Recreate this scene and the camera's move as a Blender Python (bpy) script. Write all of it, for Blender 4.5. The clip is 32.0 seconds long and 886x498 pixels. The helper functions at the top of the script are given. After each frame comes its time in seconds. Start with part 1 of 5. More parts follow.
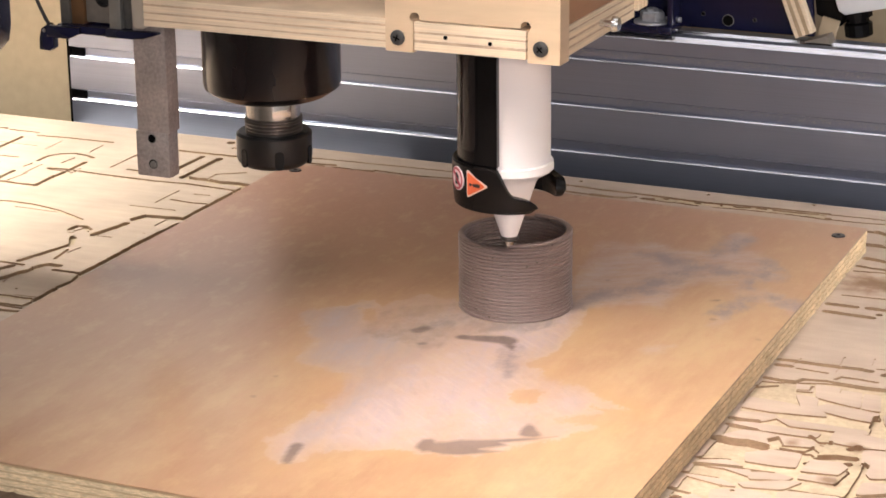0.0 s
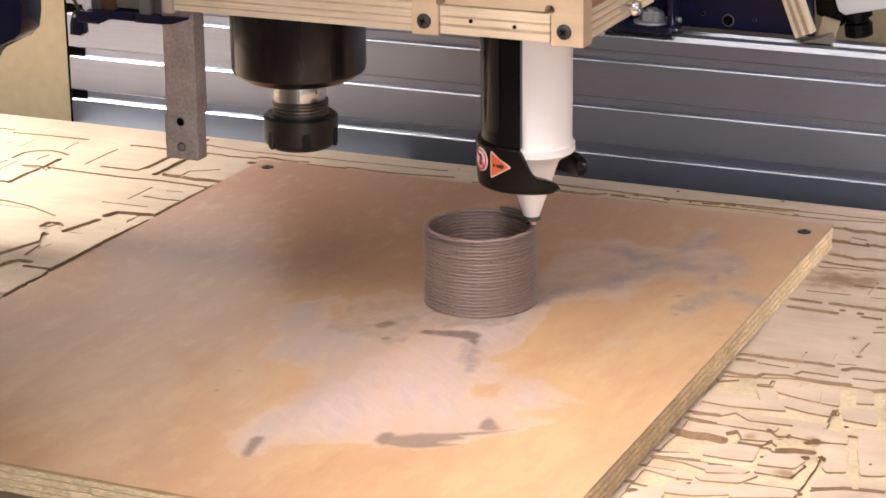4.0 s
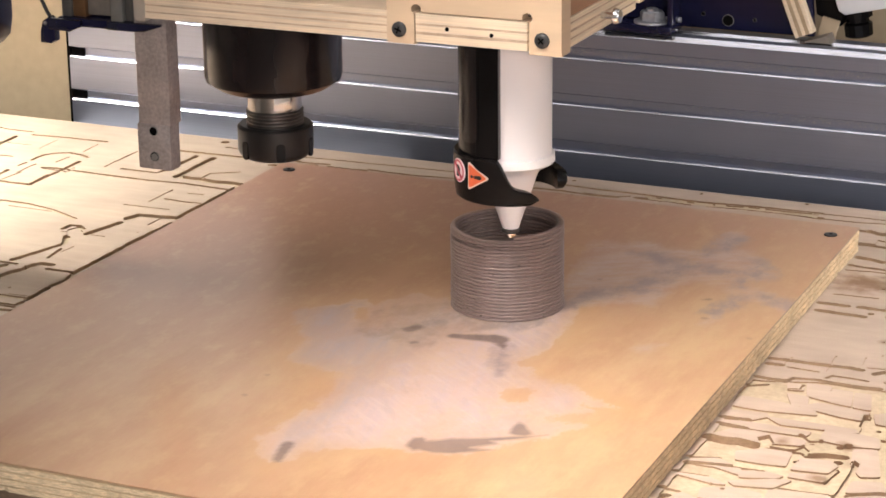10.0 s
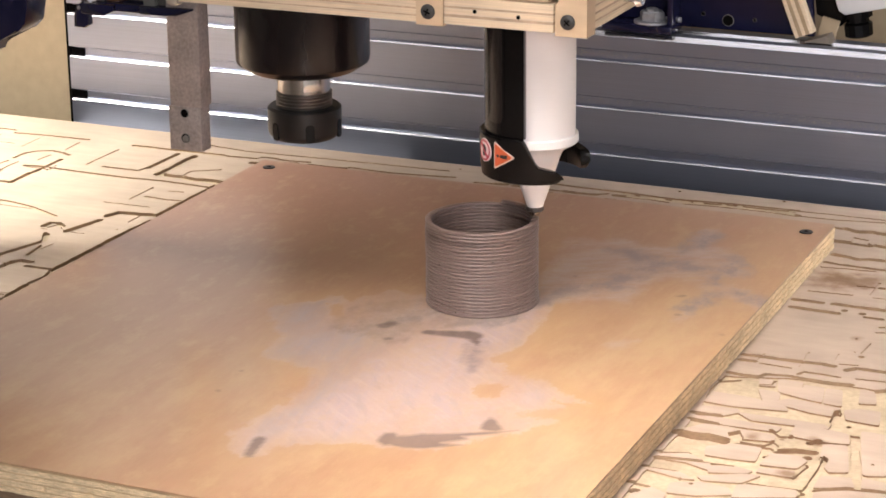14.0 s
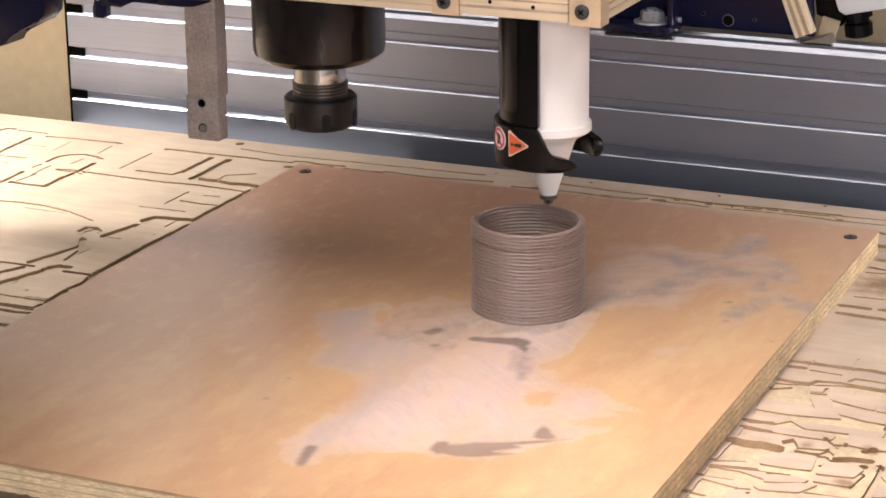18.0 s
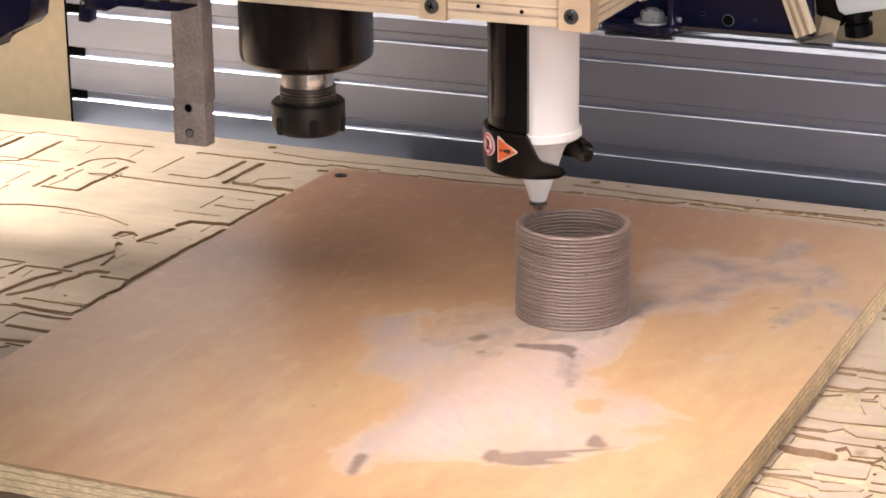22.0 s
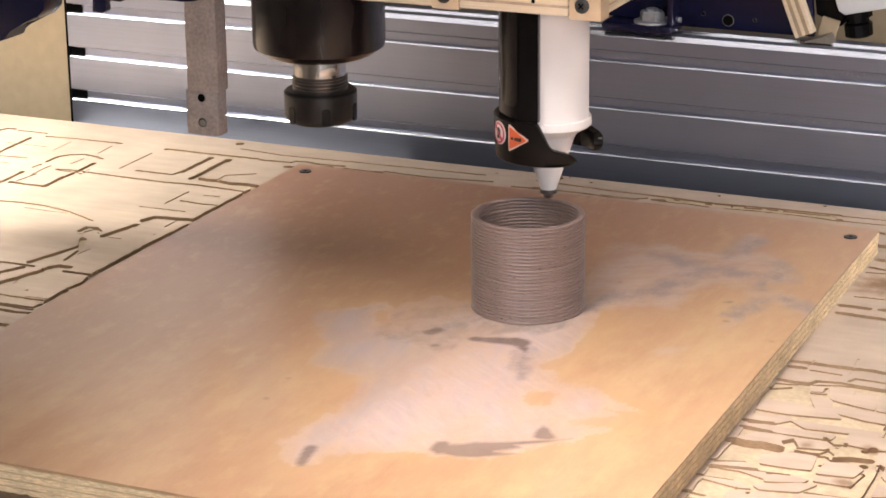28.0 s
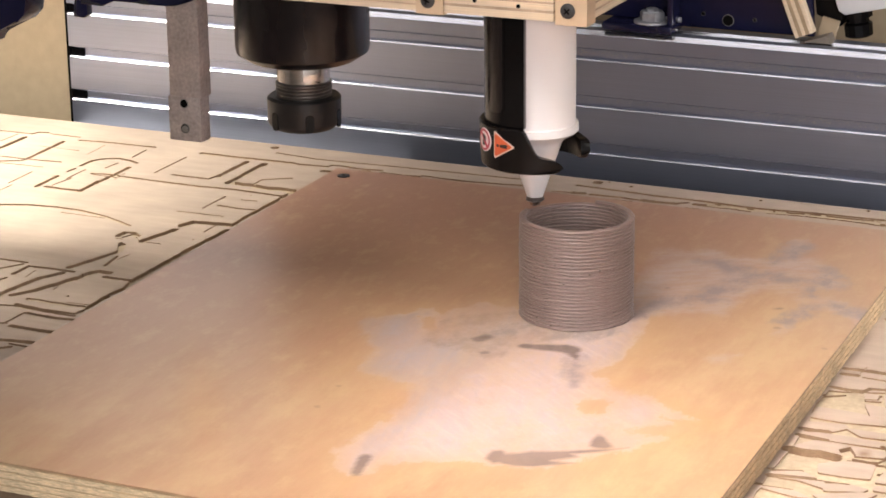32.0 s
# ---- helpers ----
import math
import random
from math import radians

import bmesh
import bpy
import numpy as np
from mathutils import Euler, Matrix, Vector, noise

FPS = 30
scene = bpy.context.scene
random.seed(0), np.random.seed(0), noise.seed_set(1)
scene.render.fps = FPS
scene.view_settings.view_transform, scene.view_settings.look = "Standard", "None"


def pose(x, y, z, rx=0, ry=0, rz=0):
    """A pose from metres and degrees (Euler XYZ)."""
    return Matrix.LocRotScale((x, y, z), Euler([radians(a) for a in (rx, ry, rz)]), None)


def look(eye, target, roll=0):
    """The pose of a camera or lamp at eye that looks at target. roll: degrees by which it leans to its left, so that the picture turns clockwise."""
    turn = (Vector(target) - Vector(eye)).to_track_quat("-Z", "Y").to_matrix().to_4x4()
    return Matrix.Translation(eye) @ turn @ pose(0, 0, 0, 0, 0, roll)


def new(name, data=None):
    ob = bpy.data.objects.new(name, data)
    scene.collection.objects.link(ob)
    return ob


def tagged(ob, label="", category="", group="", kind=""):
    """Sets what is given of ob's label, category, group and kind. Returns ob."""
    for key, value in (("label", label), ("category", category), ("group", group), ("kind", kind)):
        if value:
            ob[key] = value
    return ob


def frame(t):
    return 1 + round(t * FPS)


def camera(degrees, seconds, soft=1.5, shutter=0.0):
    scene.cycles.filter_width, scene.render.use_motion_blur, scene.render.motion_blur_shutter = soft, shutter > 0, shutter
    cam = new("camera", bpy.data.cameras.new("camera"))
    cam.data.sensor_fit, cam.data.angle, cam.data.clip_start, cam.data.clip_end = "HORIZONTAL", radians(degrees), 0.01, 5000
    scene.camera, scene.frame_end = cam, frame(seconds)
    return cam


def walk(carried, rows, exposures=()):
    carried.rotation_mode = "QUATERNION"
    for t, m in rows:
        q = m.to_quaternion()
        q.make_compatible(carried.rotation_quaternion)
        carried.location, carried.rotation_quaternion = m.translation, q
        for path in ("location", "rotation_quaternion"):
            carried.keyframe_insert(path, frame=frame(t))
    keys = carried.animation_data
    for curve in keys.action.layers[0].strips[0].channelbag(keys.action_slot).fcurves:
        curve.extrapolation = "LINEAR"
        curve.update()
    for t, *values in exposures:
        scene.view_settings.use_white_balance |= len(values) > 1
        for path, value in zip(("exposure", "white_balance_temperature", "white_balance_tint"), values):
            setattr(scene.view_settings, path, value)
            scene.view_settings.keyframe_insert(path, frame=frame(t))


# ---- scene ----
cam = camera(22.04, 32.0, soft=1.65)
EYE = Vector((0.5243, -1.3123, 0.518))
AHEAD = Vector((math.sin(radians(-24.053)) * math.cos(radians(18.028)),
                math.cos(radians(-24.053)) * math.cos(radians(18.028)), -math.sin(radians(18.028))))
STAND = look(EYE, EYE + AHEAD, -0.642)
walk(cam, [(0.0, STAND), (32.0, STAND)], [(0.0, 0.0), (32.0, 0.0)])

# ---- world and light ----
world = bpy.data.worlds.new("world")
scene.world = world
world.use_nodes = True
world.node_tree.nodes["Background"].inputs[0].default_value = (0.9, 0.95, 1.0, 1)
world.node_tree.nodes["Background"].inputs[1].default_value = 0.05


def lamp(name, eye, target, size, watts, colour, size_y=None, spread=180):
    data = bpy.data.lights.new(name, "AREA")
    data.shape, data.size, data.size_y = "RECTANGLE", size, size_y or size
    data.energy, data.color, data.spread = watts, colour, radians(spread)
    ob = new(name, data)
    ob.matrix_world = look(eye, target)
    return tagged(ob, kind="structure")


lamp("work_lamp", (-0.90, 0.05, 0.70), (-0.67, 0.135, 0.0), 0.22, 4.0, (1.0, 0.95, 0.84), 0.22, 59)
lamp("front_lamp", (0.02, -0.66, 0.90), (0.20, -0.235, 0.0), 0.36, 2.6, (1.0, 0.920, 0.865), 0.36, 48)
# unseen fill light, added to brighten the back right corner and bracket
lamp("side_fill", (0.66, 0.02, 0.70), (0.18, 0.28, 0.02), 0.20, 0.74, (1.0, 0.96, 0.92), 0.20, 52)
lamp("overhead_light", (-0.55, 0.0, 1.76), (-0.55, 0.0, 0.0), 2.4, 4.0, (0.97, 0.95, 1.0), 0.14)
# added fill from above the camera for the faces turned towards it
lamp("overhead_light", (0.40, -1.50, 1.60), (0.0, 0.0, 0.0), 0.8, 1.5, (1.0, 0.97, 0.94), 0.4)
# low fill light added behind the camera to brighten upright faces
lamp("unseen_light", (1.52, -3.12, 0.85), (0.0, 0.0, 0.10), 1.2, 65, (0.96, 0.96, 1.0), 1.0)

# unseen bright source at the back, placed by its sheen on the glossy board
lamp("unseen_light", (-1.38, 1.46, 0.545), (-1.38, 0.0, 0.545), 0.78, 1.05, (1.0, 0.92, 0.90), 0.62)

# ---- materials ----
def mat(name, colour, rough=0.5, metal=0.0, grain=None, stains=None, bump=0.0, bump_scale=300.0, coords="Object", spec=0.5):
    """colour, with a fine grain (scale xyz, amount), broad stains (scale, amount) and relief."""
    m = bpy.data.materials.new(name)
    m.use_nodes = True
    n, ln = m.node_tree.nodes, m.node_tree.links
    b = n["Principled BSDF"]
    b.inputs["Roughness"].default_value, b.inputs["Metallic"].default_value = rough, metal
    b.inputs["Specular IOR Level"].default_value = spec
    tc = n.new("ShaderNodeTexCoord")
    rgb = n.new("ShaderNodeRGB")
    rgb.outputs[0].default_value = (*colour, 1)
    out = rgb.outputs[0]
    for spec_, detail in ((grain, 6), (stains, 3)):
        if not spec_:
            continue
        scale, amount = spec_
        mp = n.new("ShaderNodeMapping")
        mp.inputs["Scale"].default_value = scale if isinstance(scale, tuple) else (scale,) * 3
        ln.new(tc.outputs[coords], mp.inputs[0])
        tx = n.new("ShaderNodeTexNoise")
        tx.inputs["Scale"].default_value, tx.inputs["Detail"].default_value = 1.0, detail
        ln.new(mp.outputs[0], tx.inputs["Vector"])
        rng = n.new("ShaderNodeMapRange")
        rng.inputs["From Min"].default_value, rng.inputs["From Max"].default_value = 0.25, 0.75
        rng.inputs["To Min"].default_value, rng.inputs["To Max"].default_value = 1 - amount, 1 + amount
        ln.new(tx.outputs["Fac"], rng.inputs["Value"])
        mul = n.new("ShaderNodeVectorMath")
        mul.operation = "SCALE"
        ln.new(out, mul.inputs[0])
        ln.new(rng.outputs[0], mul.inputs["Scale"])
        out = mul.outputs[0]
    ln.new(out, b.inputs["Base Color"])
    if bump:
        tx = n.new("ShaderNodeTexNoise")
        tx.inputs["Scale"].default_value, tx.inputs["Detail"].default_value = bump_scale, 4
        ln.new(tc.outputs[coords], tx.inputs["Vector"])
        bp = n.new("ShaderNodeBump")
        bp.inputs["Strength"].default_value, bp.inputs["Distance"].default_value = bump, 0.001
        ln.new(tx.outputs["Fac"], bp.inputs["Height"])
        ln.new(bp.outputs[0], b.inputs["Normal"])
    return m


MDF = mat("routed_plywood", (0.39, 0.300, 0.238), 0.75, 0, ((25, 120, 60), 0.09), (14.0, 0.16), 0.25, 700)
CUT_WALL = mat("routed_wall", (0.265, 0.172, 0.105), 0.8, 0, ((300, 300, 900), 0.2), (40.0, 0.2), 0.3, 900)
CUT_FLOOR = mat("routed_floor", (0.41, 0.322, 0.220), 0.8, 0, ((300, 300, 300), 0.15), (25.0, 0.2), 0.3, 900)
PLY_FACE = mat("plywood_face", (0.69, 0.505, 0.335), 0.6, 0, ((20, 8, 160), 0.07), (10.0, 0.06), 0.1, 500)
PLY_LIGHT = mat("ply_light", (0.79, 0.63, 0.455), 0.7, 0, ((14, 14, 1400), 0.20), (30.0, 0.12), 0.3, 900)
STRAW = mat("rough_sawn_edge", (0.71, 0.545, 0.345), 0.8, 0, ((220, 220, 1200), 0.30), (60.0, 0.22), 0.5, 900)
EDGE_DARK = mat("ply_edge_dark", (0.56, 0.40, 0.24), 0.8, 0, ((120, 120, 900), 0.28), (40.0, 0.2), 0.4, 900)
PLY_DARK = mat("ply_dark", (0.44, 0.31, 0.19), 0.75, 0, ((400, 400, 900), 0.16), (30.0, 0.12), 0.4, 900)
PLY_RED = mat("ply_cross_grain", (0.57, 0.40, 0.275), 0.75, 0, ((300, 300, 900), 0.2), (50.0, 0.25), 0.4, 900)
# plywood face in shade: a darker brown copy for the inside of the mount
PLY_SHADED = mat("plywood_shaded", (0.42, 0.22, 0.12), 0.6, 0, ((10, 10, 120), 0.10), (12.0, 0.1), 0.1, 400)
# lighter, glossier copy of the aluminium that strengthens the glint on the lips
ALU_EDGE = mat("glint_aluminium_edge", (0.70, 0.70, 0.74), 0.27, 1.0)
ALU = mat("anodised_aluminium", (0.410, 0.440, 0.550), 0.40, 0.95, ((3, 900, 900), 0.05), (8.0, 0.05), 0.03, 1500)
ALU_DULL = mat("dusty_aluminium", (0.34, 0.33, 0.33), 0.6, 0.6, ((300, 300, 300), 0.25), (60.0, 0.2), 0.3, 1500)
STEEL = mat("steel", (0.62, 0.58, 0.55), 0.25, 1.0, ((60, 60, 900), 0.10), None, 0.05, 1200)
DULL_ZINC = mat("dull_zinc", (0.40, 0.40, 0.43), 0.42, 0.55, ((300, 300, 300), 0.15), (80.0, 0.15), 0.2, 900)
THREAD_STEEL = mat("oiled_thread_steel", (0.20, 0.175, 0.16), 0.32, 0.8, ((60, 60, 900), 0.2), (60.0, 0.2))
ZINC = mat("zinc", (0.75, 0.75, 0.76), 0.22, 1.0, None, (300.0, 0.08))
BAR_STEEL = mat("mill_scale_steel", (0.45, 0.39, 0.365), 0.5, 0.4, ((420, 420, 420), 0.22), (60.0, 0.18), 0.5, 700)
WET_STEEL = mat("clay_smeared_steel", (0.085, 0.066, 0.058), 0.3, 0.2, ((500, 500, 500), 0.3), (120.0, 0.3), 0.4, 900)
BLACK_METAL = mat("black_anodised_metal", (0.016, 0.011, 0.011), 0.20, 0.1, ((60, 60, 4), 0.3), (40.0, 0.2), 0.02, 900, spec=0.4)
BLACK_NUT = mat("blackened_steel", (0.018, 0.016, 0.016), 0.38, 0.25, None, (80.0, 0.2), 0.05, 700)
BLACK_SCREW = mat("black_screw", (0.055, 0.052, 0.052), 0.42, 0.3, None, (200.0, 0.2))
BLACK_PLASTIC = mat("black_plastic", (0.007, 0.006, 0.006), 0.26, 0, None, (60.0, 0.15), 0.02, 900, spec=0.15)
BLACK_RUBBER = mat("black_rubber", (0.02, 0.02, 0.02), 0.6, 0, None, (60.0, 0.2))
WHITE_PLASTIC = mat("white_plastic", (0.92, 0.87, 0.87), 0.38, 0, None, (30.0, 0.02))
NAVY = mat("navy_enamel", (0.009, 0.009, 0.032), 0.2, 0, None, (30.0, 0.2), 0.08, 250)
DARK_BLOCK = mat("oiled_steel_block", (0.115, 0.105, 0.095), 0.42, 0.2, ((200, 200, 200), 0.15), (40.0, 0.15), 0.1, 800)
BROWN_BLOCK = mat("brown_cast_block", (0.21, 0.175, 0.145), 0.5, 0.1, ((200, 200, 200), 0.12), (40.0, 0.15), 0.1, 800)
CREAM = mat("cream_plastic", (0.55, 0.48, 0.40), 0.45, 0, None, (30.0, 0.06))
GREY_BLOCK = mat("grey_steel_block", (0.28, 0.27, 0.25), 0.45, 0.5, ((200, 200, 200), 0.1), (40.0, 0.12), 0.1, 800)
BRASS = mat("bronze", (0.24, 0.125, 0.06), 0.4, 0.6, ((200, 200, 50), 0.1), (40.0, 0.12))
TAN = mat("tan_board", (0.46, 0.355, 0.235), 0.75, 0, ((90, 90, 90), 0.06), (7.0, 0.06), 0.15, 500)
GREY_PLASTIC = mat("grey_plastic", (0.70, 0.70, 0.72), 0.45, 0, None, (30.0, 0.06))
# near-black that stands for the shade inside holes, recesses and gaps
DARK = mat("gap_shade", (0.004, 0.0035, 0.0035), 0.9, spec=0.03)
WALL = mat("painted_wall", (0.62, 0.58, 0.52), 0.8, 0, ((40, 40, 40), 0.04), (2.0, 0.06), 0.1, 200)
FLOOR = mat("concrete_floor", (0.22, 0.21, 0.20), 0.7, 0, ((30, 30, 30), 0.15), (3.0, 0.15), 0.2, 150)
FRAME_STEEL = mat("painted_frame", (0.05, 0.05, 0.06), 0.5, 0, None, (10.0, 0.15))
ORANGE = mat("orange_sticker", (0.66, 0.125, 0.045), 0.4, 0, None, (80.0, 0.05))
PINK = mat("pale_sticker", (0.80, 0.60, 0.62), 0.4, 0, None, (80.0, 0.05))
RED = mat("red_print", (0.48, 0.06, 0.09), 0.4)
INK = mat("black_print", (0.015, 0.012, 0.012), 0.5)
STICKER_EDGE = mat("sticker_border", (0.70, 0.52, 0.45), 0.4)
CHIPS = mat("wood_dust", (0.50, 0.49, 0.50), 0.9, 0, ((900, 900, 900), 0.3), None)


def burnt(m):
    """Brown burns where the cutter lingered, plus broad browning on walls: x, y and radius of each."""
    n, ln = m.node_tree.nodes, m.node_tree.links
    b = n["Principled BSDF"]
    base = b.inputs["Base Color"].links[0].from_socket
    tc = n.new("ShaderNodeTexCoord")
    tx = n.new("ShaderNodeTexNoise")
    tx.inputs["Scale"].default_value, tx.inputs["Detail"].default_value = 90, 4
    ln.new(tc.outputs["Object"], tx.inputs["Vector"])
    # two broad areas where only the cut walls are browner
    field = ((0.265, -0.10, 0.085, 0.85), (0.05, 0.335, 0.08, 0.7)) if m is CUT_WALL else ()
    for x, y, r, deep in (*field, (0.193, 0.181, 0.024, 0.95), (0.212, 0.184, 0.020, 0.75), (0.256, -0.109, 0.007, 0.9), (0.245, -0.125, 0.006, 0.9),
                          (0.220, -0.115, 0.006, 0.7), (0.236, 0.069, 0.005, 0.5), (0.253, -0.160, 0.008, 0.8), (0.192, -0.126, 0.006, 0.7)):
        far = n.new("ShaderNodeVectorMath")
        far.operation = "DISTANCE"
        far.inputs[1].default_value = (x, y, 0)
        ln.new(tc.outputs["Object"], far.inputs[0])
        wob = n.new("ShaderNodeMath")
        wob.operation = "MULTIPLY_ADD"
        wob.inputs[1].default_value = r * 1.6
        ln.new(tx.outputs["Fac"], wob.inputs[0])
        ln.new(far.outputs["Value"], wob.inputs[2])
        fac = n.new("ShaderNodeMapRange")
        fac.inputs["From Min"].default_value, fac.inputs["From Max"].default_value = r * 1.9, r * 1.0
        fac.inputs["To Max"].default_value = deep
        ln.new(wob.outputs[0], fac.inputs["Value"])
        mix = n.new("ShaderNodeMix")
        mix.data_type = "RGBA"
        ln.new(fac.outputs[0], mix.inputs["Factor"])
        ln.new(base, mix.inputs["A"])
        mix.inputs["B"].default_value = (0.17, 0.09, 0.045, 1)
        base = mix.outputs["Result"]
    ln.new(base, b.inputs["Base Color"])


for m in (MDF, CUT_WALL, CUT_FLOOR):
    burnt(m)


def clay_material():
    m = mat("wet_clay", (0.220, 0.155, 0.137), 0.32, 0, ((260, 260, 500), 0.10), (45.0, 0.09), 0.35, 900)
    n, ln = m.node_tree.nodes, m.node_tree.links
    b = n["Principled BSDF"]
    base = b.inputs["Base Color"].links[0].from_socket
    tc = n.new("ShaderNodeTexCoord")
    vo = n.new("ShaderNodeTexVoronoi")
    vo.inputs["Scale"].default_value = 210
    ln.new(tc.outputs["Object"], vo.inputs["Vector"])
    cut = n.new("ShaderNodeMapRange")
    cut.inputs["From Min"].default_value, cut.inputs["From Max"].default_value = 0.16, 0.24
    ln.new(vo.outputs["Distance"], cut.inputs["Value"])
    pick = n.new("ShaderNodeSeparateColor")
    ln.new(vo.outputs["Color"], pick.inputs[0])
    gate = n.new("ShaderNodeMath")
    gate.operation = "LESS_THAN"
    gate.inputs[1].default_value = 0.965
    ln.new(pick.outputs[0], gate.inputs[0])
    mx = n.new("ShaderNodeMath")
    mx.operation = "MAXIMUM"
    ln.new(cut.outputs[0], mx.inputs[0])
    ln.new(gate.outputs[0], mx.inputs[1])
    mix = n.new("ShaderNodeMix")
    mix.data_type = "RGBA"
    ln.new(mx.outputs[0], mix.inputs["Factor"])
    mix.inputs["A"].default_value = (0.045, 0.035, 0.03, 1)
    ln.new(base, mix.inputs["B"])
    ln.new(mix.outputs["Result"], b.inputs["Base Color"])
    return m


CLAY = clay_material()
GROG = mat("dark_grog", (0.06, 0.045, 0.038), 0.7)


def veneer_material():
    """Rotary-cut veneer with dried clay film, grey smears and dark clay marks, whose outlines lie in the mesh's attributes."""
    m = bpy.data.materials.new("stained_veneer")
    m.use_nodes = True
    n, ln = m.node_tree.nodes, m.node_tree.links
    b = n["Principled BSDF"]
    tc = n.new("ShaderNodeTexCoord")

    def noise_of(scale, detail=5, rough=0.55, turned=0.0):
        mp = n.new("ShaderNodeMapping")
        mp.inputs["Scale"].default_value = scale
        src = tc.outputs["Object"]
        if turned:
            tn = n.new("ShaderNodeVectorRotate")
            tn.rotation_type = "Z_AXIS"
            tn.inputs["Angle"].default_value = turned
            ln.new(src, tn.inputs["Vector"])
            src = tn.outputs[0]
        ln.new(src, mp.inputs[0])
        tx = n.new("ShaderNodeTexNoise")
        tx.inputs["Scale"].default_value, tx.inputs["Detail"].default_value, tx.inputs["Roughness"].default_value = 1, detail, rough
        ln.new(mp.outputs[0], tx.inputs["Vector"])
        return tx.outputs["Fac"]

    def math_(op, a, c):
        q = n.new("ShaderNodeMath")
        q.operation = op
        for i, s in enumerate((a, c)):
            if isinstance(s, (int, float)):
                q.inputs[i].default_value = s
            else:
                ln.new(s, q.inputs[i])
        return q.outputs[0]

    def ramp(value, lo, hi, to_lo=0.0, to_hi=1.0):
        q = n.new("ShaderNodeMapRange")
        q.inputs["From Min"].default_value, q.inputs["From Max"].default_value = lo, hi
        q.inputs["To Min"].default_value, q.inputs["To Max"].default_value = to_lo, to_hi
        ln.new(value, q.inputs["Value"])
        return q.outputs[0]

    def mix(fac, a, c):
        q = n.new("ShaderNodeMix")
        q.data_type = "RGBA"
        ln.new(fac, q.inputs["Factor"])
        for key, s in (("A", a), ("B", c)):
            if isinstance(s, tuple):
                q.inputs[key].default_value = (*s, 1)
            else:
                ln.new(s, q.inputs[key])
        return q.outputs["Result"]

    def attribute(name):
        q = n.new("ShaderNodeAttribute")
        q.attribute_name = name
        return q.outputs["Fac"]

    broad = noise_of((12, 7, 5), 4)
    streak = noise_of((34, 9, 20), 5, 0.65)
    fine = noise_of((380, 45, 60), 6, 0.6)
    wood = mix(ramp(broad, 0.35, 0.65), (0.440, 0.266, 0.152), (0.515, 0.345, 0.200))
    wood = mix(ramp(streak, 0.42, 0.72, 0.0, 0.95), wood, (0.412, 0.228, 0.134))
    wood = mix(ramp(fine, 0.35, 0.8, 0.0, 0.22), wood, (0.58, 0.39, 0.24))
    # warm reddish shade over the far left of the sheet, put into the wood colour
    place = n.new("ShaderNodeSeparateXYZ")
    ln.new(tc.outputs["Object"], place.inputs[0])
    far_shade = math_("ADD", math_("SUBTRACT", place.outputs["Y"], math_("MULTIPLY", place.outputs["X"], 0.9)), math_("MULTIPLY", math_("SUBTRACT", broad, 0.5), 0.30))
    wood = mix(ramp(far_shade, -0.06, 0.30, 0.0, 0.88), wood, (0.352, 0.168, 0.108))
    mottle = noise_of((70, 38, 40), 8, 0.72)
    wood = mix(ramp(mottle, 0.50, 0.68, 0.0, 0.50), wood, (0.54, 0.372, 0.205))
    wood = mix(ramp(mottle, 0.50, 0.34, 0.0, 0.40), wood, (0.47, 0.262, 0.165))
    ragged = noise_of((85, 60, 40), 8, 0.68)
    cloud = noise_of((22, 16, 20), 5, 0.6)
    wipe = noise_of((90, 10, 30), 6, 0.65, radians(-14))
    brush = noise_of((34, 88, 30), 7, 0.7, radians(-30))
    wob = math_("ADD", math_("MULTIPLY", math_("SUBTRACT", ragged, 0.5), 0.022), math_("MULTIPLY", math_("SUBTRACT", wipe, 0.5), 0.010))

    def layer(name, lo, hi, inner=1.0):
        d = math_("ADD", attribute(name), math_("MULTIPLY", wob, inner))
        return ramp(d, lo, hi), d

    film, film_d = layer("film", -0.0016, 0.0040)
    damp = math_("MULTIPLY", ramp(film_d, -0.022, -0.003), ramp(cloud, 0.40, 0.58, 0.0, 0.55))
    wood = mix(damp, wood, (0.495, 0.306, 0.150))
    film = math_("ADD", math_("MULTIPLY", film, 0.60), ramp(film_d, 0.0, 0.020, 0.0, 0.40))
    film = math_("MULTIPLY", film, math_("ADD", ramp(cloud, 0.38, 0.58, 0.52, 0.98), ramp(wipe, 0.35, 0.65, -0.24, 0.02)))
    coat = mix(ramp(wipe, 0.38, 0.66), (0.570, 0.428, 0.398), (0.485, 0.382, 0.378))
    coat = mix(ramp(noise_of((300, 26, 40), 6, 0.7, radians(-52)), 0.48, 0.66, 0.0, 0.55), coat, (0.62, 0.485, 0.43))
    coat = mix(ramp(noise_of((34, 30, 30), 8, 0.72), 0.52, 0.64, 0.0, 0.60), coat, (0.57, 0.415, 0.315))
    coat = mix(ramp(noise_of((150, 34, 40), 7, 0.72, radians(-36)), 0.52, 0.64, 0.0, 0.60), coat, (0.455, 0.372, 0.360))
    cool, _ = layer("cool", -0.006, 0.008)
    coat = mix(math_("MULTIPLY", cool, ramp(wipe, 0.32, 0.62, 0.45, 0.95)), coat, (0.415, 0.352, 0.362))
    slurry, _ = layer("slurry", -0.002, 0.005, 0.8)
    coat = mix(math_("MULTIPLY", slurry, ramp(ragged, 0.40, 0.58, 0.25, 1.0)), coat, (0.325, 0.270, 0.252))
    col = mix(film, wood, coat)
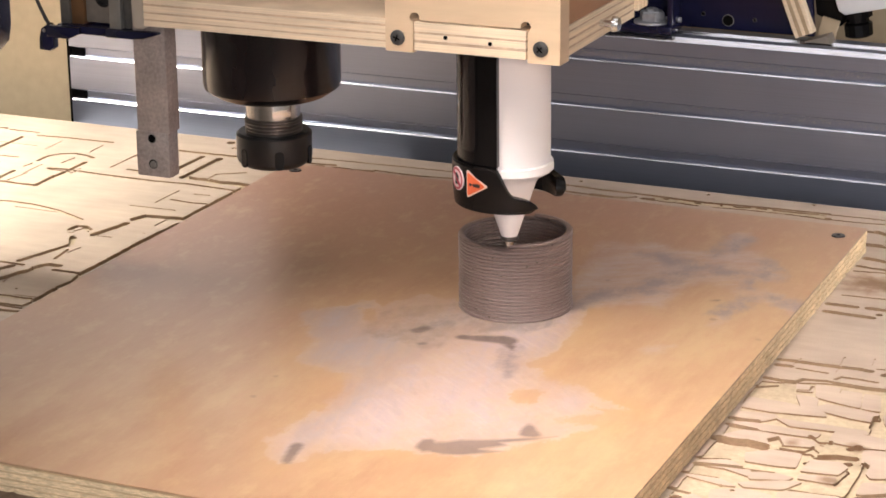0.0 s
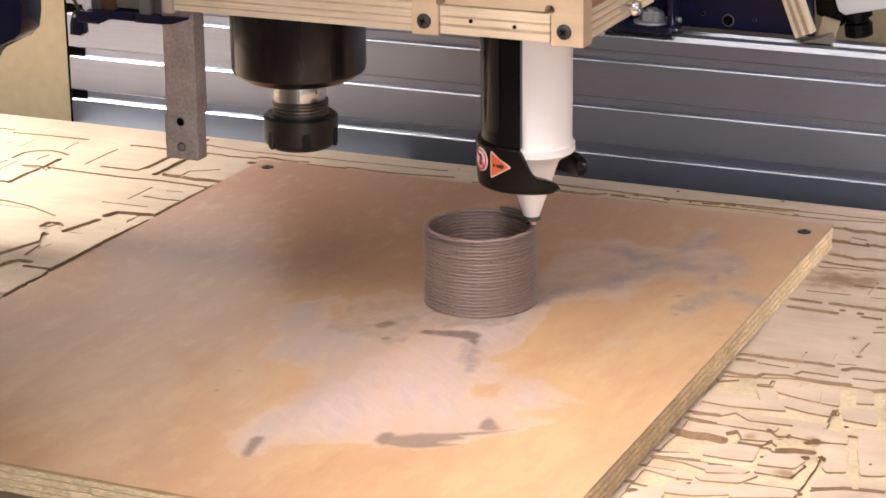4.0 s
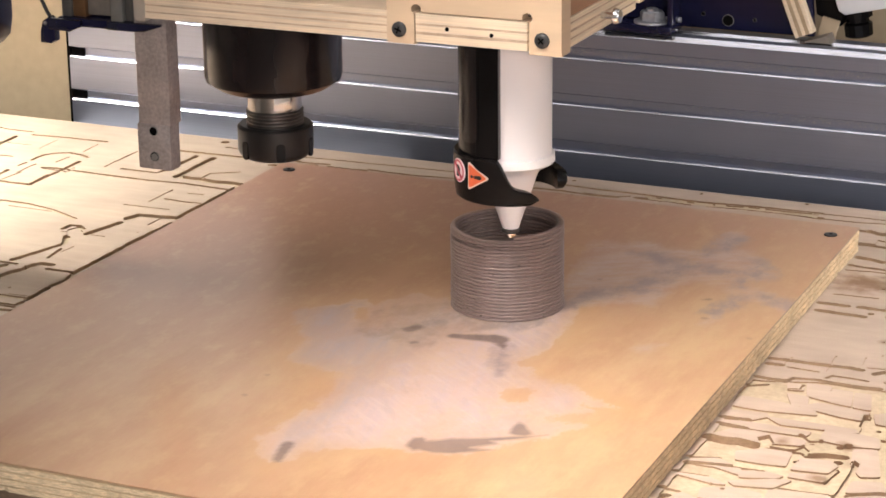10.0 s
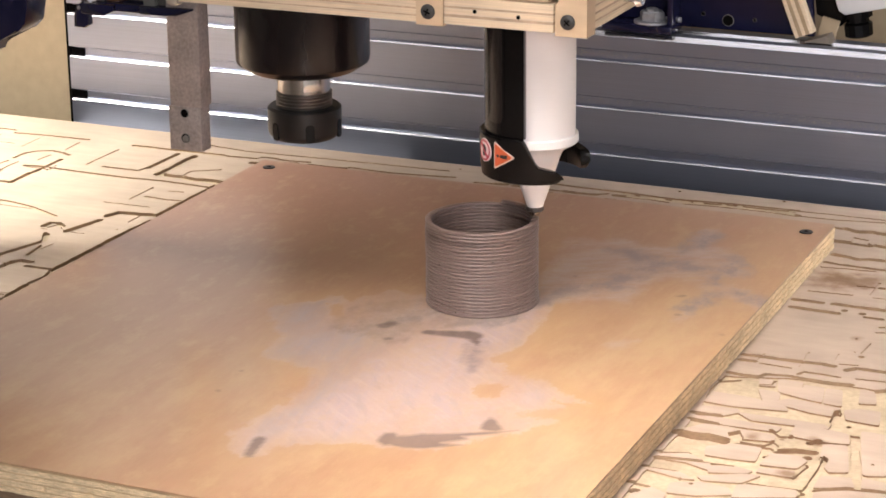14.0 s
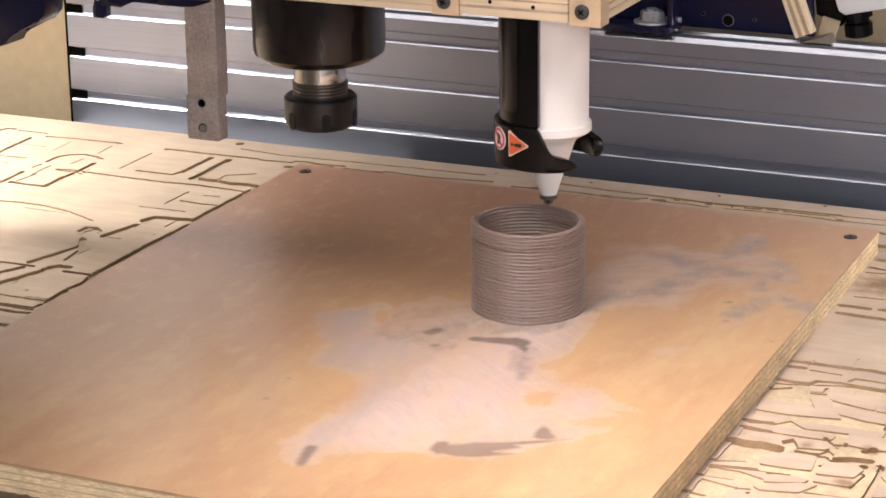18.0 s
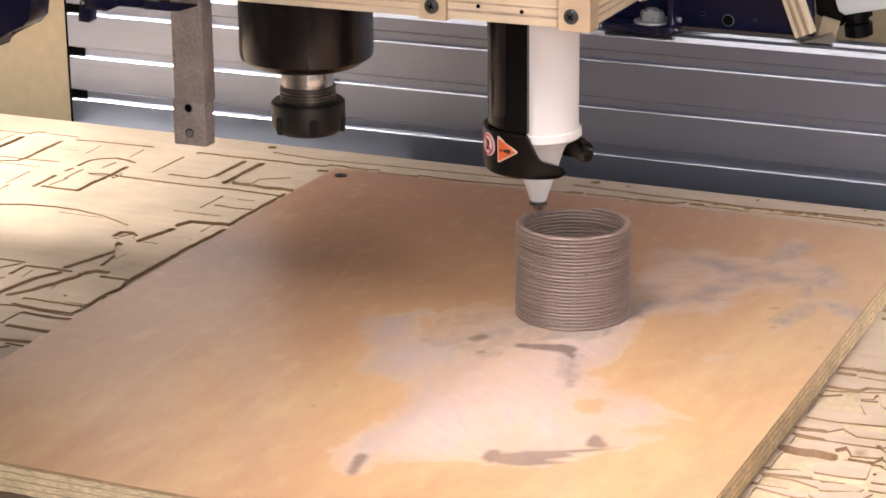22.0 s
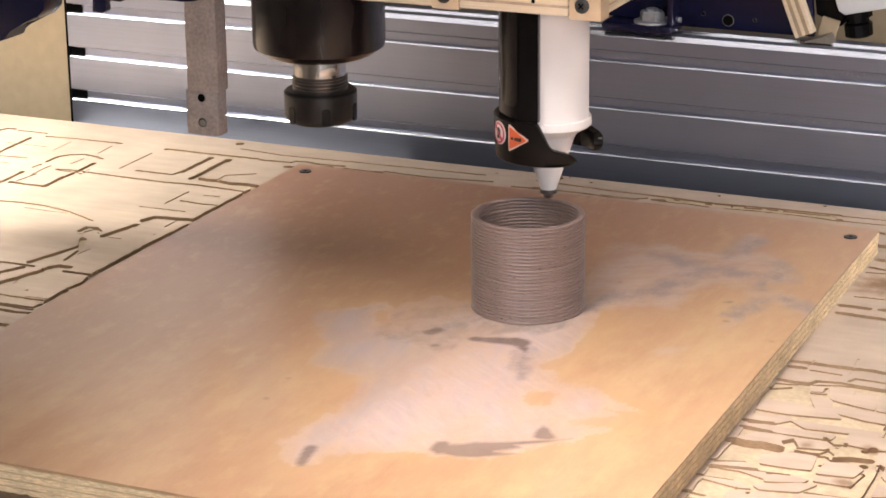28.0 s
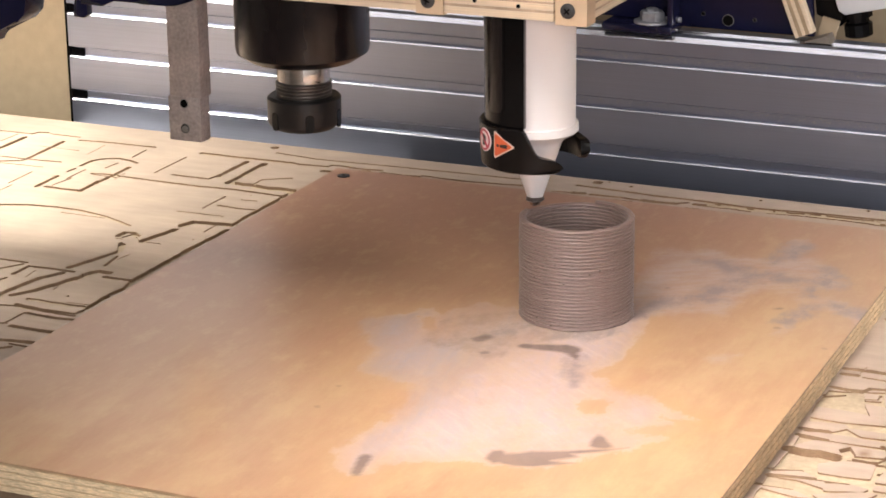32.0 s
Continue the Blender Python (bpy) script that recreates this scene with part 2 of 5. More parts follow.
    rim = math_("MULTIPLY", ramp(film_d, -0.0012, 0.0012), ramp(film_d, 0.0050, 0.0020))
    col = mix(math_("MULTIPLY", rim, ramp(cloud, 0.42, 0.60, 0.0, 0.25)), col, (0.60, 0.48, 0.44))
    haze, haze_d = layer("haze", -0.003, 0.006)
    haze = math_("MULTIPLY", haze, math_("ADD", ramp(cloud, 0.36, 0.62, 0.30, 0.60), ramp(brush, 0.40, 0.60, -0.20, 0.28)))
    col = mix(haze, col, (0.50, 0.378, 0.340))
    grey, _ = layer("grey", -0.006, 0.006, 1.2)
    col = mix(math_("MULTIPLY", grey, ramp(ragged, 0.38, 0.56, 0.30, 0.95)), col, (0.300, 0.232, 0.216))
    rake = noise_of((60, 420, 40), 4, 0.6, radians(-40))
    nib = math_("ADD", math_("MULTIPLY", math_("SUBTRACT", rake, 0.5), 0.0040), math_("MULTIPLY", math_("SUBTRACT", ragged, 0.5), 0.0030))
    dark = math_("MULTIPLY", ramp(math_("ADD", attribute("dark"), nib), -0.0014, 0.0020), ramp(cloud, 0.3, 0.6, 0.72, 0.95))
    col = mix(dark, col, (0.186, 0.132, 0.113))
    wet = math_("MULTIPLY", ramp(math_("ADD", attribute("wet"), nib), -0.0014, 0.0024), ramp(ragged, 0.3, 0.6, 0.75, 0.95))
    col = mix(wet, col, (0.150, 0.098, 0.082))
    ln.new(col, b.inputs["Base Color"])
    ln.new(ramp(film, 0, 1, 0.33, 0.55), b.inputs["Roughness"])
    b.inputs["Coat Weight"].default_value, b.inputs["Coat Roughness"].default_value = 0.80, 0.205
    bp = n.new("ShaderNodeBump")
    bp.inputs["Strength"].default_value, bp.inputs["Distance"].default_value = 0.05, 0.0006
    ln.new(math_("ADD", math_("ADD", fine, math_("MULTIPLY", film, 0.6)), math_("MULTIPLY", dark, 1.2)), bp.inputs["Height"])
    ln.new(bp.outputs[0], b.inputs["Normal"])
    return m


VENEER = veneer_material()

# ---- building blocks ----
def mesh_of(name, bm, material, smooth=None):
    bmesh.ops.recalc_face_normals(bm, faces=bm.faces)
    me = bpy.data.meshes.new(name)
    bm.to_mesh(me)
    bm.free()
    for mm in (material if isinstance(material, (list, tuple)) else (material,)):
        me.materials.append(mm)
    if smooth is not None:
        me.shade_smooth()
        me.set_sharp_from_angle(angle=radians(smooth))
    return me


def part(name, bm, material, parent=None, label="", smooth=35):
    ob = new(name, mesh_of(name, bm, material, smooth))
    ob.parent = parent
    return tagged(ob, label)


def thing(name, label, category, group="", kind=""):
    return tagged(new(name), label, category, group, kind)


def box(bm, x0, x1, y0, y1, z0, z1, bevel=0.0, segments=2):
    vs = bmesh.ops.create_cube(bm, size=1, matrix=Matrix.Translation(((x0 + x1) / 2, (y0 + y1) / 2, (z0 + z1) / 2))
                               @ Matrix.Diagonal((x1 - x0, y1 - y0, z1 - z0, 1)))["verts"]
    if bevel:
        es = list({e for w in vs for e in w.link_edges})
        bmesh.ops.bevel(bm, geom=es, offset=bevel, segments=segments, affect="EDGES", profile=0.5)
    return bm


def boxed(*a, **k):
    return box(bmesh.new(), *a, **k)


def lathe(bm, profile, at=(0, 0, 0), turn=None, segments=48, start=0.0, sweep=360.0, closed=False):
    """Revolve (radius, height) pairs about z, then turn and move."""
    m = Matrix.Translation(at) @ (turn or Matrix())
    whole = sweep >= 360
    steps = segments if whole else segments + 1
    rings = []
    for i in range(steps):
        a = radians(start + sweep * i / segments)
        rings.append([bm.verts.new(m @ Vector((r * math.cos(a), r * math.sin(a), h))) for r, h in profile])
    count = len(profile)
    for i in range(segments):
        a, c = rings[i], rings[(i + 1) % steps]
        for j in range(count if closed else count - 1):
            k = (j + 1) % count
            bm.faces.new((a[j], c[j], c[k], a[k]))
    if whole and not closed:
        for j, end in ((0, True), (count - 1, True)):
            if profile[j][0] > 1e-6:
                bm.faces.new([rg[j] for rg in rings])
    if not whole and closed:
        bm.faces.new(rings[0])
        bm.faces.new(rings[-1])
    bmesh.ops.remove_doubles(bm, verts=bm.verts, dist=1e-6)
    return bm


def prism(bm, outline, y0, y1, axis="y", bevel=0.0):
    """Extrude a flat outline of (u, w) pairs from y0 to y1 along an axis."""
    def place(u, w, d):
        return {"y": (u, d, w), "x": (d, u, w), "z": (u, w, d)}[axis]
    a = [bm.verts.new(place(u, w, y0)) for u, w in outline]
    c = [bm.verts.new(place(u, w, y1)) for u, w in outline]
    caps = [bm.faces.new(a), bm.faces.new(c)]
    for i in range(len(a)):
        j = (i + 1) % len(a)
        bm.faces.new((a[i], a[j], c[j], c[i]))
    if bevel:
        bmesh.ops.bevel(bm, geom=[e for fc in caps for e in fc.edges], offset=bevel, segments=2, affect="EDGES", profile=0.5)
    return bm


def tube(bm, points, radius, segments=10):
    pts = [Vector(p) for p in points]
    rings = []
    for i, p in enumerate(pts):
        d = (pts[min(i + 1, len(pts) - 1)] - pts[max(i - 1, 0)]).normalized()
        q = d.to_track_quat("Z", "Y").to_matrix()
        rings.append([bm.verts.new(p + q @ Vector((radius * math.cos(2 * math.pi * k / segments), radius * math.sin(2 * math.pi * k / segments), 0)))
                      for k in range(segments)])
    for a, c in zip(rings, rings[1:]):
        for k in range(segments):
            bm.faces.new((a[k], a[(k + 1) % segments], c[(k + 1) % segments], c[k]))
    bm.faces.new(rings[0])
    bm.faces.new(rings[-1])
    return bm


def circle(cx, cy, r, count=16, start=0.0, sweep=2 * math.pi):
    return [(cx + r * math.cos(start + sweep * i / count), cy + r * math.sin(start + sweep * i / count)) for i in range(count)]


# ---- how the machine moves ----
TURN_RADIUS, LAYER = 0.03489, 0.00231
SEAM_START, PERIOD, DWELL, SEAM_ANGLE = 2.556, 5.066, 0.3886, 1.5525
BOARD_TOP = 0.018


def stage(t):
    """The nozzle's angle round the pot and its lift at t seconds: clockwise turns with a short stop at the seam."""
    k = math.floor((t - SEAM_START) / PERIOD)
    u = t - SEAM_START - k * PERIOD
    s = min(max((u - DWELL) / (PERIOD - DWELL), 0), 1)
    return SEAM_ANGLE - 2 * math.pi * s, LAYER * (k + min(u / DWELL, 1))


def bed_pose(t):
    return pose(-TURN_RADIUS * math.cos(stage(t)[0]), 0, 0)


def head_pose(t):
    return pose(0, TURN_RADIUS * math.sin(stage(t)[0]), stage(t)[1])


TIMES = [i / 10 for i in range(321)]
ON_BED, ON_HEAD, CLAY_MOVES = [], [], []

# ---- the room ----
def room():
    tagged(part("floor", boxed(-2.2, 2.2, -3.2, 1.5, -1.0, -0.9), FLOOR, smooth=None), "grey concrete workshop floor", "floor", kind="structure")
    tagged(part("ceiling", boxed(-2.2, 2.2, -3.2, 1.5, 1.8, 1.9), WALL, smooth=None), "plain painted ceiling", "ceiling", kind="structure")
    for name, a in (("wall_north", (-2.2, 2.2, 1.5, 1.6)), ("wall_south", (-2.2, 2.2, -3.3, -3.2)),
                    ("wall_west", (-2.3, -2.2, -3.3, 1.6)), ("wall_east", (2.2, 2.3, -3.3, 1.6))):
        tagged(part(name, boxed(*a, -1.0, 1.9), WALL, smooth=None), "plain painted workshop wall", "wall", kind="structure")


def window(name, label, x0, x1, z0, z1, y0, y1):
    w = thing(name, label, "window", kind="structure")
    for z in (z0, z1 - 0.04):
        part("window_frame", boxed(x0, x1, y0, y1, z, z + 0.04, bevel=0.004), WHITE_PLASTIC, w)
    for x in (x0, x1 - 0.04):
        part("window_frame", boxed(x, x + 0.04, y0, y1, z0 + 0.04, z1 - 0.04, bevel=0.004), WHITE_PLASTIC, w)


room()
# this frame is an addition round the fill light behind the camera
window("fill_frame", "white frame added round the fill light behind the camera", 0.86, 2.18, 0.30, 1.40, -3.2, -3.13)
window("window_2", "white framed window in the wall behind the machine", -1.82, -0.94, 0.19, 0.90, 1.43, 1.5)

# ---- the machine's frame ----
def slot_outline(y, z0, z1, back):
    """The section of a slotted profile: a tall box whose front and top have T-slots with rounded lips."""
    pts = []

    def lip(u, w, du, dw, start):
        for i in range(2):
            a = start + math.pi / 2 * i
            pts.append((u + du + abs(du) * math.cos(a), w + dw + abs(dw) * math.sin(a)))
    r = 0.0010
    # front, from the top downwards
    lip(y, z1, 0.0036, -0.0036, math.pi / 2)
    for k in range(4):
        zc = z1 - 0.020 - 0.040 * k
        lip(y, zc + 0.0042, r, r, math.pi)
        pts.extend([(y + 0.0038, zc + 0.0042), (y + 0.0050, zc + 0.0030),
                    (y + 0.0050, zc - 0.0030), (y + 0.0038, zc - 0.0042)])
        lip(y, zc - 0.0042, r, -r, math.pi / 2)
    pts.extend([(y, z0), (back, z0), (back, z1)])
    yc = (y + back) / 2
    lip(yc + 0.0042, z1, 0.0026, -0.0026, math.pi / 2)
    pts.extend([(yc + 0.0042, z1 - 0.0045), (yc + 0.0085, z1 - 0.0045), (yc + 0.004, z1 - 0.0115),
                (yc - 0.004, z1 - 0.0115), (yc - 0.0085, z1 - 0.0045), (yc - 0.0042, z1 - 0.0045)])
    lip(yc - 0.0042, z1, -r, -r, 0)
    return pts


FACE_Y, RAIL_TOP, RAIL_END = 0.41, 0.1092, -0.617


def frame_rail():
    rail = thing("frame_rail", "slotted anodised aluminium profile rail behind the machine bed", "rail")
    bm = prism(bmesh.new(), slot_outline(FACE_Y, RAIL_TOP - 0.16, RAIL_TOP, FACE_Y + 0.04), RAIL_END, 0.75, axis="x")
    bm.normal_update()
    # lips get the lighter glint material
    for fc in bm.faces:
        if min(abs(fc.normal.y), abs(fc.normal.z)) > 0.1 and (min(w.co.y for w in fc.verts) < FACE_Y + 0.0038 or min(w.co.z for w in fc.verts) > RAIL_TOP - 0.0028) and abs(fc.normal.x) < 0.5:
            fc.material_index = 1
    part("profile", bm, [ALU, ALU_EDGE], rail, smooth=25)
    # black strip in place of the shadow between rail end and side board
    part("end_shade", boxed(RAIL_END - 0.004, RAIL_END - 0.0005, FACE_Y + 0.002, FACE_Y + 0.038, -0.049, 0.1085, bevel=0.0006), DARK, rail, "black strip standing for the shaded gap at the rail end")
    # black inserts paint the shade deep in the slot ends
    for k in range(4):
        z = RAIL_TOP - 0.020 - 0.040 * k
        part("slot_end_shade", boxed(RAIL_END + 0.0005, RAIL_END + 0.014, FACE_Y + 0.0034, FACE_Y + 0.0049, z - 0.0040, z + 0.0040), DARK, rail, "black insert standing for the shade in the slot's end")
    for k in range(3):
        bm = bmesh.new()
        rnd = random.Random(5 + k)
        for i in range((1300, 800, 60)[k]):
            x = -0.2 + 0.6 * rnd.random() ** (0.8, 0.45, 0.6)[k]
            s = rnd.uniform(0.00025, 0.0007)
            z = RAIL_TOP - 0.0195 - 0.04 * k + max(-0.0028, min(0.0030, rnd.gauss(0.0006, 0.0016)))
            bmesh.ops.create_icosphere(bm, subdivisions=1, radius=s, matrix=Matrix.Translation((x, FACE_Y + rnd.uniform(0.0042, 0.0049), z))
                                       @ Matrix.Diagonal((rnd.uniform(0.7, 1.6), 1, 0.7, 1)))
        tagged(part("dust", bm, CHIPS, rail, "pale wood dust in the slot", smooth=None), kind="stuff")
    # hidden reflector, added to brighten the lower left of the rail
    part("ledge", boxed(RAIL_END, -0.29, 0.362, FACE_Y - 0.0005, -0.028, -0.020, bevel=0.0005), ALU_DULL, rail, "unseen aluminium strip added to bounce light onto the rail's foot")


def bracket_and_neighbours():
    br = thing("gantry_bracket", "dark navy enamelled steel bracket bolted on the aluminium rail", "bracket")
    bm = bmesh.new()
    prism(bm, [(-0.0418, 0.1125), (0.0700, 0.1125), (0.048, 0.36), (-0.0418, 0.36)], 0.438, 0.446, bevel=0.0008)
    part("plate", bm, NAVY, br)
    part("foot", boxed(-0.100, -0.040, 0.4095, 0.438, 0.1105, 0.1175, bevel=0.0015), NAVY, br)
    part("gusset", boxed(-0.0455, -0.0405, 0.414, 0.438, 0.1175, 0.26, bevel=0.001), NAVY, br)
    part("cheek", boxed(-0.1150, -0.0455, 0.434, 0.446, 0.1175, 0.30, bevel=0.001), NAVY, br)
    bm = lathe(bmesh.new(), [(0.0150, 0), (0.0150, 0.0016), (0.006, 0.0016)], (-0.0610, 0.4235, 0.1175))
    part("washer", bm, DULL_ZINC, br, "dull zinc washer")
    bm = lathe(bmesh.new(), [(0.0105, 0), (0.0105, 0.0062), (0.0095, 0.0074), (0.0058, 0.0076), (0.0052, 0.0096), (0.0, 0.0100)], (-0.0610, 0.4235, 0.1193), segments=6)
    part("bolt", bm, DULL_ZINC, br, "dull zinc hexagon nut", smooth=20)
    part("stud", tube(bmesh.new(), [(-0.0520, 0.4300, 0.1195), (-0.0385, 0.4300, 0.1195)], 0.0022), DULL_ZINC, br, "dull zinc stud end")
    for x, z, r in ((-0.0012, 0.1205, 0.0048), (-0.0223, 0.1245, 0.0016), (0.0211, 0.1225, 0.0016)):
        bm = lathe(bmesh.new(), [(r * 0.95, -0.0020), (r * 0.95, 0.0003), (r, 0.0003), (r * 1.03, 0), (r * 1.03, -0.0020)], (x, 0.4376, z), Matrix.Rotation(radians(90), 4, "X"), 24)
        part("hole_rim", bm, GREY_BLOCK, br, "bright rim of a bolt hole")
        # flat black disc instead of a hollow: the hole's shade as colour
        bm = lathe(bmesh.new(), [(r * 0.93, 0), (r * 0.93, 0.0003)], (x, 0.4378, z), Matrix.Rotation(radians(90), 4, "X"), 24)
        part("hole", bm, DARK, br, "dark bolt hole")
    bm = lathe(bmesh.new(), [(0.0055, 0), (0.0055, 0.003), (0.004, 0.0048), (0, 0.0055)], (-0.068, 0.434, 0.1475), Matrix.Rotation(radians(90), 4, "X"), 24)
    part("cap_screw", bm, ZINC, br, "bright screw head")

    st = thing("plywood_strut", "plywood strut leaning on the rail, its layered edge showing", "strut")
    lean = Matrix.Rotation(radians(-22), 4, "Y")
    for i in range(5):
        bm = bmesh.new()
        box(bm, -0.0080 + i * 0.0031, -0.0080 + i * 0.0031 + 0.0031, -0.006, 0.004, 0, 0.20, bevel=0.0003)
        bmesh.ops.transform(bm, verts=bm.verts, matrix=Matrix.Translation((0.0655, 0.433, 0.1155)) @ lean)
        part("ply", bm, PLY_LIGHT if i % 2 == 0 else PLY_DARK, st)
    bm = bmesh.new()
    prism(bm, [(0.064, 0.1095), (0.0860, 0.1095), (0.0830, 0.1160)], 0.430, 0.447)
    part("wedge", bm, BROWN_BLOCK, st, "dark wedge under the strut")

    mt = thing("drive_unit", "pale grey plastic drive unit with a black cable gland", "motor")
    bm = bmesh.new()
    prism(bm, [(0.0885, 0.1345), (0.094, 0.1315), (0.1400, 0.1425), (0.1400, 0.21), (0.0795, 0.21), (0.084, 0.148)], 0.44, 0.50, bevel=0.002)
    part("housing", bm, GREY_PLASTIC, mt)
    tilt = Matrix.Rotation(radians(-8), 4, "Y")
    bm = lathe(bmesh.new(), [(0.0, 0), (0.009, 0), (0.0115, 0.0015), (0.0118, 0.011), (0.0095, 0.0125), (0.0095, 0.016), (0.0125, 0.0165), (0.0125, 0.028), (0.0, 0.028)],
               (0.0995, 0.470, 0.1085), tilt, 12)
    part("cable_gland", bm, BLACK_PLASTIC, mt, "black ribbed cable gland", smooth=20)
    bm = bmesh.new()
    prism(bm, [(0.068, 0.128), (0.088, 0.1195), (0.0905, 0.136), (0.082, 0.16), (0.062, 0.22), (0.055, 0.22)], 0.452, 0.478, bevel=0.001)
    part("cover", bm, BLACK_PLASTIC, mt, "black plastic cover")
    bm = boxed(0.072, 0.0865, 0.449, 0.4515, 0.1105, 0.126, bevel=0.0004)
    bmesh.ops.rotate(bm, verts=bm.verts, cent=(0.08, 0.45, 0.118), matrix=Matrix.Rotation(radians(14), 3, "Y"))
    part("tag", bm, TAN, mt, "tan card tag")


def back_boards():
    tagged(part("side_board", boxed(-1.3, -0.6225, 0.432, 0.450, -0.10, 0.21, bevel=0.001), TAN), "tan plywood board standing beside the rail end", "board")
    tagged(part("back_board", boxed(-0.53, 0.9, 0.62, 0.64, -0.30, 0.70, bevel=0.001), TAN), "tan plywood back board behind the rail", "board")


def machine_stand():
    stand = thing("machine_stand", "dark painted steel stand under the machine bed", "stand")
    part("top_plate", boxed(-0.95, 0.75, -0.36, 0.46, -0.09, -0.0502, bevel=0.002), FRAME_STEEL, stand)
    # gantry: side frames with a carrying rail on which the head hangs
    gantry = thing("machine_gantry", "dark painted steel gantry carrying the tool head", "gantry")
    for x in (-1.02, 0.84):
        for y in (-0.34, 0.50):
            part("post", boxed(x, x + 0.05, y, y + 0.05, -0.9, 0.64, bevel=0.003), FRAME_STEEL, gantry)
    for y in (-0.34, 0.50):
        part("cross_beam", boxed(-1.02, 0.89, y, y + 0.05, 0.64, 0.70, bevel=0.003), FRAME_STEEL, gantry)
    part("carrying_rail", boxed(-0.32, -0.23, -0.34, 0.55, 0.601, 0.639, bevel=0.003), FRAME_STEEL, gantry)
    for x in (-0.9, 0.66):
        for y in (-0.32, 0.38):
            part("leg", boxed(x, x + 0.06, y, y + 0.06, -0.9, -0.09, bevel=0.003), FRAME_STEEL, stand)


frame_rail()
bracket_and_neighbours()
back_boards()
machine_stand()

# ---- the bed with its router grooves ----
from mathutils.geometry import delaunay_2d_cdt

GROOVES = []


def cut(width, *points, depth=0.0026):
    """A router pass along a line of points: an outline with round ends and slightly ragged sides."""
    rnd = random.Random(len(GROOVES))
    pts = [Vector(p) for p in points]
    h = width * 0.66
    left, right = [], []
    fine = [pts[0]]
    for a, c in zip(pts, pts[1:]):
        k = max(1, int((c - a).length / 0.006))
        fine.extend(a.lerp(c, (i + 1) / k) for i in range(k))
    for i, p in enumerate(fine):
        d = (fine[min(i + 1, len(fine) - 1)] - fine[max(i - 1, 0)]).normalized()
        nrm = Vector((-d.y, d.x))
        left.append(p + nrm * h * rnd.uniform(0.78, 1.22))
        right.append(p - nrm * h * rnd.uniform(0.85, 1.15))
    d0, d1 = (fine[0] - fine[1]).normalized(), (fine[-1] - fine[-2]).normalized()

    def cap(p, d):
        a0 = math.atan2(d.y, d.x)
        return [p + Vector((math.cos(a0 + b), math.sin(a0 + b))) * h for b in (-1.0, -0.45, 0, 0.45, 1.0)]
    GROOVES.append((right + cap(fine[-1], d1) + left[::-1] + cap(fine[0], d0), depth))


def drill(x, y, r, depth=0.006):
    GROOVES.append(([Vector(p) for p in circle(x, y, r, 14)], depth))


def hollow(depth, *points):
    """A cleared pocket with a slightly uneven outline."""
    rnd = random.Random(900 + len(GROOVES))
    ring = []
    pts = [Vector(p) for p in points]
    for a, c in zip(pts, pts[1:] + pts[:1]):
        k = max(1, int((c - a).length / 0.006))
        ring.extend(a.lerp(c, i / k) + Vector((rnd.gauss(0, 0.0003), rnd.gauss(0, 0.0006))) * (1 if i else 0) for i in range(k))
    area = sum(a.x * c.y - c.x * a.y for a, c in zip(ring, ring[1:] + ring[:1]))
    GROOVES.append((ring if area > 0 else ring[::-1], depth))


def island(*points):
    """A plateau left standing in a cleared field, its corners rounded by the cutter."""
    rnd = random.Random(400 + len(GROOVES))
    ring = [Vector(p) for p in points]
    mid = sum(ring, Vector((0, 0))) / len(ring)
    ring = [p + (p - mid).normalized() * rnd.uniform(0.0012, 0.0022) for p in ring]
    for share in (0.07, 0.2):
        ring = [q for a, c in zip(ring, ring[1:] + ring[:1]) for q in (a.lerp(c, share), a.lerp(c, 1 - share))]
    area = sum(a.x * c.y - c.x * a.y for a, c in zip(ring, ring[1:] + ring[:1]))
    GROOVES.append((ring if area > 0 else ring[::-1], 0.0))


